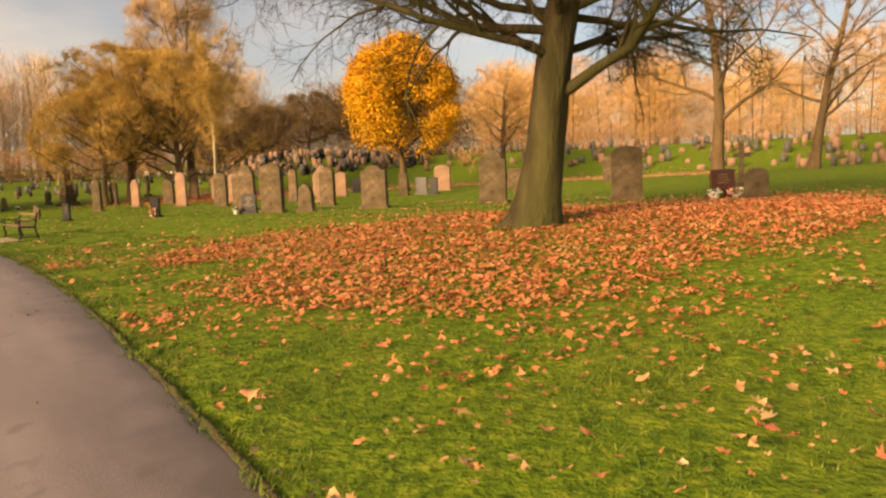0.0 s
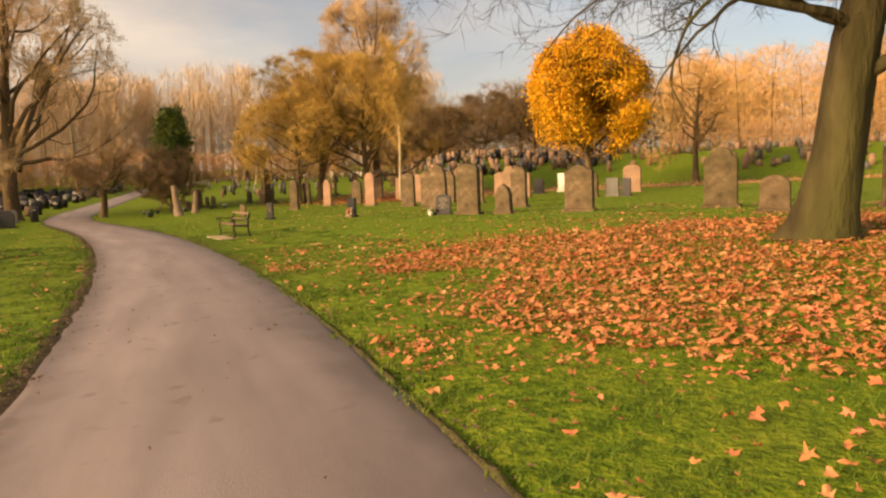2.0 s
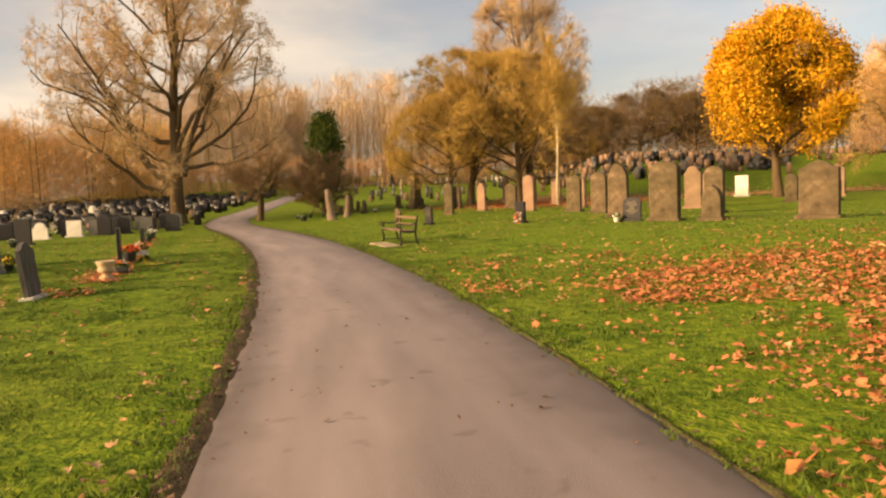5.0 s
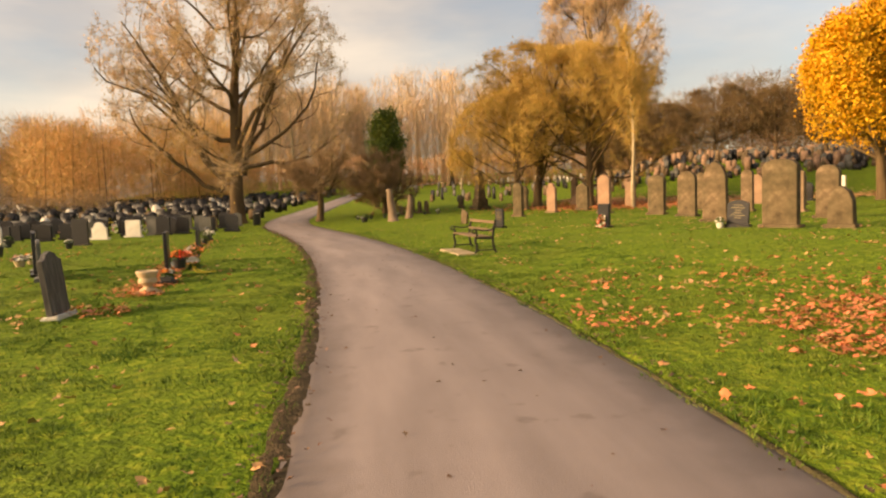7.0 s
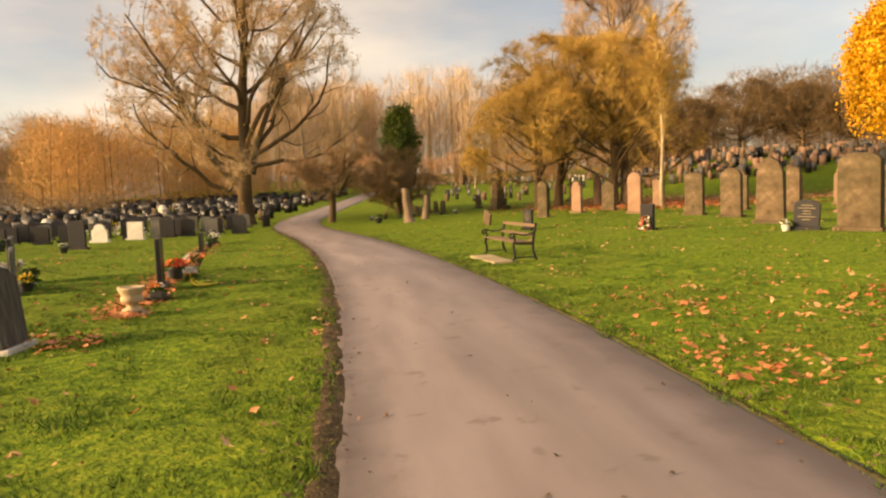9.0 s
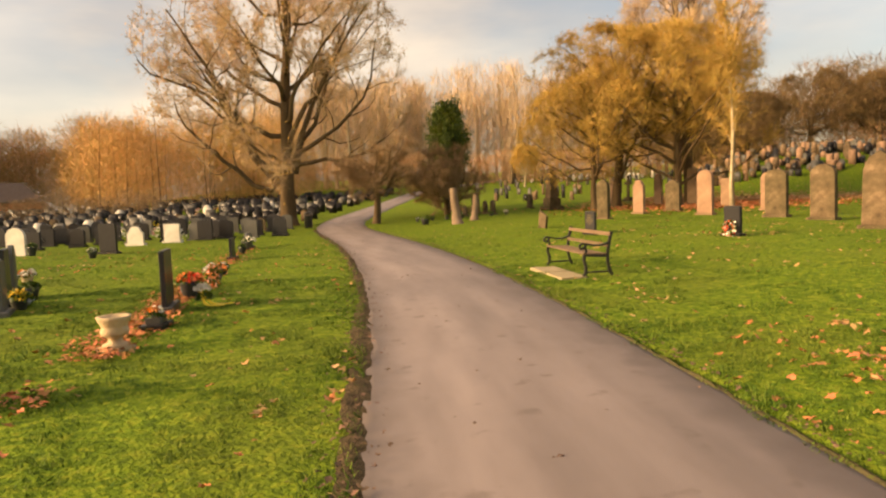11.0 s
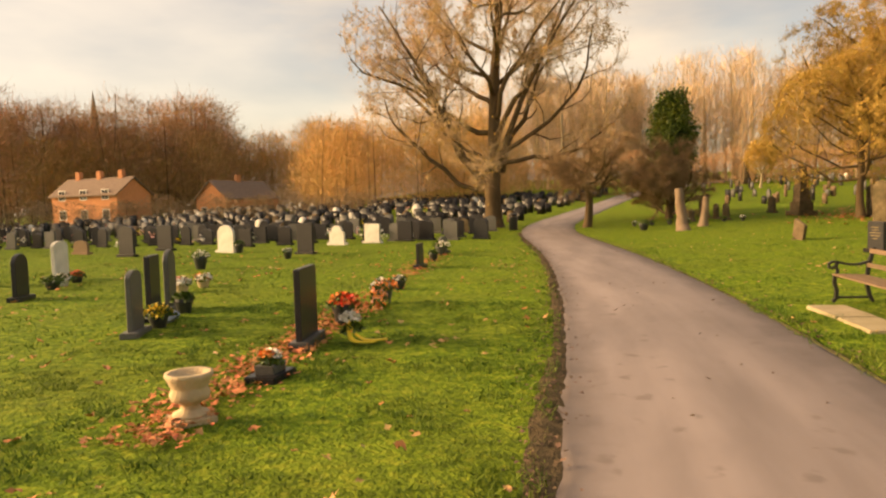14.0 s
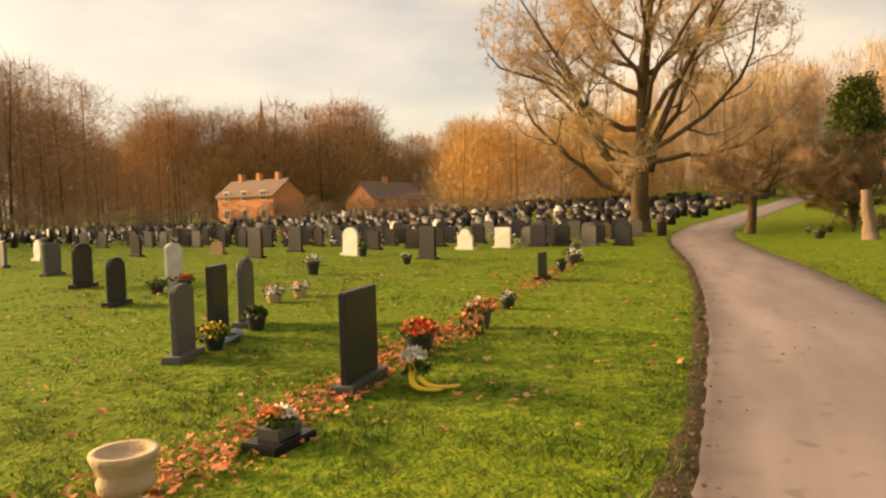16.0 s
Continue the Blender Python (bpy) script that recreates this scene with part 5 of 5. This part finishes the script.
def bouquet(x, y, turn, size, wrap, petal, label, seed):
    """Cut flowers lying in a wrapper."""
    rng = np.random.default_rng(seed)
    ob = empty("bouquet", x, y, land_z(x, y) + 0.02, turn)
    bm = bmesh.new()
    rows = []
    for k in range(6):
        t = k / 5
        w, lift = size * (0.06 + 0.22 * t), size * (0.05 + 0.12 * t)
        rows.append([bm.verts.new((w * math.cos(a), -size * 0.5 + size * t, lift * (0.9 + math.sin(a)) + rng.uniform(0, 0.012))) for a in np.linspace(0, 2 * math.pi, 12, endpoint=False)])
    for a, b in zip(rows, rows[1:]):
        for k in range(12):
            bm.faces.new((a[k], a[(k + 1) % 12], b[(k + 1) % 12], b[k]))
    part("wrapper", bm, M[wrap], ob)
    petal_mass(big_mesh("blossom", *blossoms(rng, 0, size * 0.5, size * 0.1, size * 0.24, 160, 0.06), M[petal]), ob)
    under("foliage", big_mesh("foliage", *blossoms(rng, 0, size * 0.4, size * 0.08, size * 0.25, 60, 0.08), M["leaf_green"]), ob)
    return tagged(ob, label, "bouquet", "grave flowers")


def strip_bow(x, y, turn, label):
    """Broad yellow bands that arch out from a grave."""
    ob = empty("ribbon_spray", x, y, land_z(x, y), turn)
    for k, (a, ln, up) in enumerate(((-34, 0.46, 0.2), (-8, 0.52, 0.14))):
        bm = bmesh.new()
        prev = None
        for j in range(9):
            t = j / 8
            r, z = ln * t, 0.03 + 0.24 * (1 - t) ** 4
            bow = 0.13 * math.sin(t * math.pi)
            cx, cy = r * math.cos(radians(a)) + bow * math.sin(radians(a)), r * math.sin(radians(a)) - bow * math.cos(radians(a))
            nx, ny = -math.sin(radians(a)) * 0.035, math.cos(radians(a)) * 0.035
            ring = [bm.verts.new((cx - nx, cy - ny, z)), bm.verts.new((cx + nx, cy + ny, z)), bm.verts.new((cx + nx, cy + ny, z + 0.02)), bm.verts.new((cx - nx, cy - ny, z + 0.02))]
            if prev:
                for q in range(4):
                    bm.faces.new((prev[q], prev[(q + 1) % 4], ring[(q + 1) % 4], ring[q]))
            else:
                bm.faces.new(ring[::-1])
            prev = ring
        bm.faces.new(prev)
        part("band", bm, M["petal_yellow"], ob)
    rng = np.random.default_rng(91)
    petal_mass(big_mesh("blossom", *blossoms(rng, 0.02, 0, 0.28, 0.15, 120, 0.06), M["petal_white"]), ob)
    under("foliage", big_mesh("foliage", *blossoms(rng, 0.05, 0, 0.12, 0.16, 90, 0.07), M["leaf_green"]), ob)
    return tagged(ob, label, "flower spray", "grave flowers")


def garden_urn(x, y):
    ob = empty("stone_urn", x, y, land_z(x, y) - 0.01)
    part("foot", box(bmesh.new(), -0.17, 0.17, -0.17, 0.17, 0, 0.06, 0.01), M["buff"], ob)
    part("stem", lathe(bmesh.new(), [(0.15, 0.06), (0.15, 0.085), (0.09, 0.11), (0.075, 0.15), (0.10, 0.175), (0.13, 0.19)], 24), M["buff"], ob, shade=True)
    part("bowl", lathe(bmesh.new(), [(0.13, 0.19), (0.155, 0.2), (0.165, 0.25), (0.145, 0.29), (0.15, 0.31), (0.18, 0.37), (0.195, 0.40), (0.195, 0.425), (0.16, 0.425), (0.13, 0.38), (0.02, 0.36)], 28), M["buff"], ob, shade=True)
    return tagged(ob, "turned buff stone garden urn on a square foot", "urn")


def plaque(x, y, turn):
    ob = empty("grave_plaque", x, y, land_z(x, y) - 0.01, turn)
    part("base", box(bmesh.new(), -0.25, 0.25, -0.17, 0.17, 0, 0.09, 0.012), M["granite"], ob)
    bm = extruded(bmesh.new(), [(-0.13, 0.09), (-0.15, 0.18), (0.15, 0.18), (0.13, 0.09)], 0.22, 0.01)
    part("vase_block", bm, M["granite_grey"], ob)
    rng = np.random.default_rng(77)
    under("foliage", big_mesh("foliage", *blossoms(rng, 0, 0, 0.17, 0.15, 110, 0.06), M["leaf_green"]), ob)
    petal_mass(big_mesh("blossom", *blossoms(rng, 0.03, 0, 0.24, 0.10, 80, 0.05), M["petal_white"]), ob)
    petal_mass(big_mesh("blossom", *blossoms(rng, -0.03, 0.02, 0.26, 0.08, 60, 0.05), M["petal_orange"]), ob)
    return tagged(ob, "low black granite grave vase with mixed flowers", "grave vase")


def wreath(x, y, z, turn, tilt, r, petals, label):
    ob = empty("wreath", x, y, z, turn, tilt)
    rng = np.random.default_rng(int(abs(x * 100)))
    a = rng.uniform(0, 6.28, 260)
    q = rng.normal(size=(260, 3)) * r * 0.2
    p = np.stack([np.cos(a) * r, 0 * a, np.sin(a) * r + r], -1) + q
    half = len(a) // 2
    under("foliage", big_mesh("foliage", *flakes(rng, p[half:], 0.07), M["leaf_green"]), ob)
    petal_mass(big_mesh("blossom", *flakes(rng, p[:half // 2], 0.075), M[petals[0]]), ob)
    petal_mass(big_mesh("blossom", *flakes(rng, p[half // 2:half], 0.075), M[petals[1]]), ob)
    return tagged(ob, label, "wreath", "grave flowers")


garden_urn(-15.24, 13.32)
plaque(-16.1, 14.38, 130)
strip_bow(-17.3, 15.95, 48, "white flowers with bright yellow ribbon bands")
flower_pot(-18.45, 16.5, 0.17, 0.33, "plastic_dark", ["petal_red", "petal_orange"], "black vase of red and orange flowers", 101, 1.15, 150)
flower_pot(-18.9, 16.75, 0.14, 0.22, "wrap_blue", ["petal_white"], "grey pot of white flowers by the row", 102)
wreath(-19.4, 17.75, land_z(-19.4, 17.75), 130, -8, 0.2, ("petal_pink", "petal_orange"), "round wreath of pink and orange flowers")
flower_pot(-19.9, 18.1, 0.16, 0.3, "granite_grey", ["petal_orange", "petal_white"], "grey stone pot of fading orange flowers", 103, 1.2)
flower_pot(-21.4, 19.4, 0.13, 0.2, "plastic_dark", ["petal_white"], "small dark pot of white flowers", 104)
flower_pot(-26.7, 24.1, 0.14, 0.25, "plastic_dark", ["leaf_green"], "dark pot with green foliage", 105)
flower_pot(-28.2, 25.5, 0.2, 0.32, "granite_grey", ["petal_white", "leaf_green"], "grey pot of pale flowers by the last stone", 106, 1.2)
flower_pot(-20.3, 14.35, 0.15, 0.22, "plastic_dark", ["petal_yellow"], "pot of bright yellow flowers before a headstone", 107, 1.3, 160)
bouquet(-20.6, 14.55, 60, 0.5, "wrap_blue", "petal_white", "blue grey wrapped bouquet on the grass", 108)
flower_pot(-21.6, 15.1, 0.16, 0.26, "plastic_dark", ["leaf_green"], "dark vase with green sprigs", 109)
flower_pot(-24.7, 15.95, 0.16, 0.2, "buff", ["petal_white", "petal_pink"], "buff pot of pale flowers", 110, 1.2)
flower_pot(-25.3, 16.6, 0.15, 0.2, "buff", ["petal_white", "petal_orange"], "buff pot of cream and orange flowers", 111, 1.2)
flower_pot(-30.3, 18.1, 0.2, 0.4, "plastic_dark", ["petal_white"], "tall black urn of white flowers", 112, 1.2)
flower_pot(-27.9, 13.9, 0.17, 0.18, "plastic_dark", ["leaf_green"], "low black planter with dark foliage", 113, 1.3)
flower_pot(-28.6, 14.2, 0.16, 0.18, "marble", ["petal_white"], "white pot of white flowers", 114, 1.2)
flower_pot(-29.2, 14.6, 0.16, 0.18, "plastic_dark", ["petal_red"], "pot of red flowers by the white stone", 115, 1.2)
flower_pot(-31.9, 21.6, 0.16, 0.25, "plastic_dark", ["petal_white"], "dark vase with white flowers before black stone", 116)
flower_pot(-36.6, 21.6, 0.18, 0.4, "plastic_dark", ["leaf_green"], "dark vase beside the white marble stone", 117)
wreath(-11.94, 28.72, land_z(-11.94, 28.72) + 0.05, -35, -10, 0.17, ("petal_red", "petal_white"), "red and white wreath against black stone")
flower_pot(8.0, 18.55, 0.15, 0.14, "marble", ["petal_white"], "white pot of white flowers by a grave", 118, 1.3)
flower_pot(8.6, 18.6, 0.13, 0.14, "marble", ["petal_white", "petal_pink"], "small pale pot of pink and white flowers", 119, 1.3)
flower_pot(-7.75, 27.0, 0.12, 0.22, "marble", ["petal_white"], "white vase beside the dark granite stone", 120)
flower_pot(-31.4, 40.6, 0.25, 0.35, "plastic_dark", ["leaf_green"], "dark pot on the grass near the path", 121)
for k in range(7):
    flower_pot(-34.0 + k * 0.75, 43.2 + k * 0.55, 0.13, 0.2, "plastic_dark" if k % 2 else "granite_grey", ["leaf_green"] if k % 3 else ["petal_white"], "small dark pot in a grassy row", 130 + k)


def row_leaves():
    """Leaves that have drifted along the row of graves."""
    rng = np.random.default_rng(31)
    n = 3600
    t = rng.uniform(-0.7, 18, n)
    keep = rng.uniform(size=n) < np.where(t < 6.5, 1.0, 0.22)
    t = t[keep]
    s = rng.normal(size=len(t)) * 0.22
    x, y = -15.3 - 0.73 * t + 0.68 * s, 13.2 + 0.69 * t + 0.73 * s
    leaf_litter("row_leaves", x, y, 0.105, "leaf_orange", "orange leaves drifted against the row of graves", 32, 0.03)
    x, y = -13.9 + rng.normal(size=90) * 0.35, 11.55 + rng.normal(size=90) * 0.25
    leaf_litter("grave_leaves", x, y, 0.13, "leaf_orange", "heap of orange leaves beside a grave", 33, 0.03)


row_leaves()


# ---- bench ----
def park_bench(x, y, z, turn, length):
    ob = empty("park_bench", x, y, z, turn)

    def bar(bm, pts, w, d):
        """A flat bar in the y-z plane, w wide across x and d thick."""
        prev = None
        pts = np.array(pts, float)
        for k in range(len(pts)):
            a = pts[min(k + 1, len(pts) - 1)] - pts[max(k - 1, 0)]
            a /= np.linalg.norm(a)
            nx = np.array([-a[1], a[0]]) * d / 2
            ring = [bm.verts.new((sx * w / 2, pts[k][0] + sn * nx[0], pts[k][1] + sn * nx[1])) for sx, sn in ((-1, -1), (1, -1), (1, 1), (-1, 1))]
            if prev:
                for q in range(4):
                    bm.faces.new((prev[q], prev[(q + 1) % 4], ring[(q + 1) % 4], ring[q]))
            else:
                bm.faces.new(ring[::-1])
            prev = ring
        bm.faces.new(prev)
        return bm

    for sx in (-1, 1):
        bm = bar(bmesh.new(), [(0.30, 0), (0.25, 0.10), (0.215, 0.25), (0.215, 0.42), (0.25, 0.62), (0.30, 0.83)], 0.05, 0.05)
        end = part("bench_end", bm, M["iron"], ob, "scrolled black cast iron end")
        end.location = (sx * length / 2, 0, 0)
        part("front_leg", bar(bmesh.new(), [(-0.27, 0), (-0.22, 0.06), (-0.215, 0.18), (-0.25, 0.3), (-0.24, 0.40)], 0.05, 0.05), M["iron"], end)
        part("seat_bearer", bar(bmesh.new(), [(-0.25, 0.40), (0, 0.375), (0.22, 0.37)], 0.04, 0.05), M["iron"], end)
        part("stretcher", bar(bmesh.new(), [(-0.22, 0.07), (0.25, 0.07)], 0.03, 0.03), M["iron"], end)
        scroll = [(0.25, 0.62), (0.1, 0.575), (-0.05, 0.575), (-0.2, 0.61), (-0.28, 0.62), (-0.33, 0.585), (-0.325, 0.53), (-0.28, 0.51), (-0.25, 0.545)]
        part("armrest", bar(bmesh.new(), scroll, 0.05, 0.035), M["iron"], end)
        part("arm_post", bar(bmesh.new(), [(-0.24, 0.40), (-0.20, 0.47), (-0.23, 0.55), (-0.2, 0.61)], 0.04, 0.04), M["iron"], end)
    for k in range(5):
        yy = -0.235 + k * 0.098
        part("seat_slat", box(bmesh.new(), -length / 2 - 0.03, length / 2 + 0.03, yy - 0.036, yy + 0.036, 0.40 + 0.004 * (2 - k), 0.428 + 0.004 * (2 - k), 0.006), M["plank"], ob)
    for zz, yy in ((0.565, 0.215), (0.775, 0.265)):
        part("back_slat", box(bmesh.new(), -length / 2 - 0.03, length / 2 + 0.03, yy - 0.013, yy + 0.013, zz - 0.035, zz + 0.035, 0.006), M["plank"], ob)
    return tagged(ob, "black cast iron park bench with brown wooden slats", "bench")


SLAB_Z = land_z(-13.3, 21.4)


def slab_thing():
    ob = empty("concrete_slab", -13.32, 21.76, SLAB_Z - 0.05, -45)
    part("paving_slab", box(bmesh.new(), -1.05, -0.01, -0.52, 0.02, 0, 0.095, 0.012), M["concrete"], ob)
    part("paving_slab", box(bmesh.new(), 0.01, 1.0, -0.51, 0.02, 0, 0.09, 0.012), M["concrete"], ob)
    return tagged(ob, "worn buff concrete slab under the bench", "paving")


slab_thing()
park_bench(-13.3, 22.05, SLAB_Z + 0.043, -46, 2.35)


def litter_bin(x, y):
    ob = empty("litter_bin", x, y, land_z(x, y))
    part("body", lathe(bmesh.new(), [(0.22, 0), (0.24, 0.03), (0.25, 0.7), (0.27, 0.72), (0.27, 0.76), (0.24, 0.76)], 16), M["plastic_dark"], ob, shade=True)
    part("hood", lathe(bmesh.new(), [(0.27, 0.86), (0.26, 0.92), (0.14, 0.98), (0.02, 1.0)], 16), M["plastic_dark"], ob, shade=True)
    for a in range(3):
        part("bracket", box(bmesh.new(), 0.2 * math.cos(a * 2.1) - 0.02, 0.2 * math.cos(a * 2.1) + 0.02, 0.2 * math.sin(a * 2.1) - 0.02, 0.2 * math.sin(a * 2.1) + 0.02, 0.75, 0.88), M["plastic_dark"], ob)
    return tagged(ob, "dark hooded litter bin beside the path bend", "bin")


litter_bin(-38.6, 38.3)


def stump(x, y, w, h, lean, seed):
    """A pale broken stem that leans."""
    rng = np.random.default_rng(seed)
    ob = empty("tree_stump", x, y, land_z(x, y) - 0.1)
    wd = Wood()
    t = np.linspace(0, 1, 9)
    pts = np.stack([-lean * t * h, 0 * t, t * h], -1) + rng.normal(size=(9, 3)) * 0.012
    wd.tube(pts, w / 2 * (1.15 - 0.4 * t + 0.35 * np.exp(-t * 9)), 10)
    wd.tube(np.stack([pts[-1], pts[-1] + [-0.02, 0, 0.03]]), [w / 2 * 0.75, 0.01], 10)
    under("stem", wd.mesh("stem", M["stump_wood"]), ob)
    return tagged(ob, "pale leaning broken tree stump", "tree stump")


stump(-28.9, 40.3, 0.5, 2.05, 0.13, 3)
stump(-29.6, 43.0, 0.4, 1.6, -0.12, 4)


# ---- houses in the valley ----
def house(x, y, z, turn, w, d, eaves, ridge, wall_mat, label, bays=3, chimneys=1, dormers=0):
    """Gable ends at -x and +x; the long front looks to -y."""
    ob = empty("house", x, y, z, turn)
    bm = bmesh.new()
    out = [(-d / 2, 0), (-d / 2, eaves), (0, ridge), (d / 2, eaves), (d / 2, 0)]
    a = [bm.verts.new((-w / 2, p, q)) for p, q in out]
    b = [bm.verts.new((w / 2, p, q)) for p, q in out]
    bm.faces.new(a[::-1])
    bm.faces.new(b)
    for k in range(5):
        bm.faces.new((a[k], a[(k + 1) % 5], b[(k + 1) % 5], b[k]))
    part("wall", bm, M[wall_mat], ob)
    for s in (-1, 1):
        bm = bmesh.new()
        rise = ridge - eaves
        p = [(s * (d / 2 + 0.35), eaves - 0.35 * rise / (d / 2)), (0, ridge), (0, ridge + 0.18), (s * (d / 2 + 0.35), eaves - 0.35 * rise / (d / 2) + 0.18)]
        f = [bm.verts.new((-w / 2 - 0.3, yy, zz + 0.02)) for yy, zz in p]
        g = [bm.verts.new((w / 2 + 0.3, yy, zz + 0.02)) for yy, zz in p]
        bm.faces.new(f)
        bm.faces.new(g[::-1])
        for k in range(4):
            bm.faces.new((f[k], f[(k + 1) % 4], g[(k + 1) % 4], g[k]))
        bmesh.ops.recalc_face_normals(bm, faces=bm.faces[:])
        part("roof", bm, M["roof_slate"], ob)
    for k in range(chimneys):
        cx = -w / 2 + (k + 0.5) * w / max(1, chimneys)
        part("chimney", box(bmesh.new(), cx - 0.4, cx + 0.4, -0.3, 0.3, ridge - 0.6, ridge + 1.1, 0.04), M["house_brick"], ob)
    for r in range(2 if eaves > 4 else 1):
        for k in range(bays):
            wx = -w / 2 + (k + 0.5) * w / bays
            wz = 1.0 + r * 2.6
            win = part("window", box(bmesh.new(), wx - 0.65, wx + 0.65, -d / 2 - 0.06, -d / 2 + 0.05, wz, wz + 1.35), M["white_paint"], ob)
            part("pane", box(bmesh.new(), wx - 0.55, wx - 0.03, -d / 2 - 0.07, -d / 2 - 0.05, wz + 0.1, wz + 1.25), M["dark_glass"], win)
            part("pane", box(bmesh.new(), wx + 0.03, wx + 0.55, -d / 2 - 0.07, -d / 2 - 0.05, wz + 0.1, wz + 1.25), M["dark_glass"], win)
        for gy in (-d / 4, d / 4):
            wz = 1.0 + r * 2.6
            win = part("window", box(bmesh.new(), -w / 2 - 0.06, -w / 2 + 0.05, gy - 0.55, gy + 0.55, wz, wz + 1.3), M["white_paint"], ob)
            part("pane", box(bmesh.new(), -w / 2 - 0.07, -w / 2 - 0.05, gy - 0.46, gy + 0.46, wz + 0.1, wz + 1.2), M["dark_glass"], win)
    return tagged(ob, label, "house")


house(-112.5, 30.6, -0.1, 30, 12.0, 5.6, 4.3, 6.4, "house_brick", "red brick house with lit walls and chimneys", 3, 3)
house(-118.0, 51.6, -0.1, 118, 12.0, 6.0, 3.6, 6.2, "house_brick", "brick house with long dark slate roof", 3, 1)


def spire(x, y):
    ob = empty("church_spire", x, y, land_z(x, y) - 0.5)
    part("tower", box(bmesh.new(), -2.6, 2.6, -2.6, 2.6, 0, 24, 0.2), M["sandstone"], ob)
    bm = bmesh.new()
    bmesh.ops.create_cone(bm, cap_ends=True, segments=8, radius1=2.7, radius2=0.05, depth=20, matrix=Matrix.Translation((0, 0, 34)))
    part("spire", bm, M["roof_slate"], ob)
    return tagged(ob, "slender distant stone church spire", "church spire")


spire(-271, 59)
grave_rows()


def row_flowers():
    """Posies and pale ornaments between the crowded stones, too small to tell apart, added as bright glints."""
    rng = np.random.default_rng(47)
    for name, mat, label, n in (("pale_posies", "petal_white", "pale flowers and ornaments added as sparkle among crowded graves", 420), ("yellow_posies", "petal_yellow", "yellow flowers added as sparkle among crowded graves", 120),
                                ("pink_posies", "petal_pink", "pink and red flowers added as sparkle among crowded graves", 170)):
        u, v = rng.uniform(47, 98, n), rng.uniform(-50, -3, n)
        x, y = to_xy(u, v)
        at = np.stack([x, y, land(x, y) + rng.uniform(0.1, 0.5, n)], -1)
        at = np.repeat(at, 9, 0) + rng.normal(size=(n * 9, 3)) * (0.11, 0.11, 0.09)
        tagged(new(name, big_mesh(name, *flakes(rng, at, 0.13), M[mat])), label, "flowers", kind="stuff")


row_flowers()
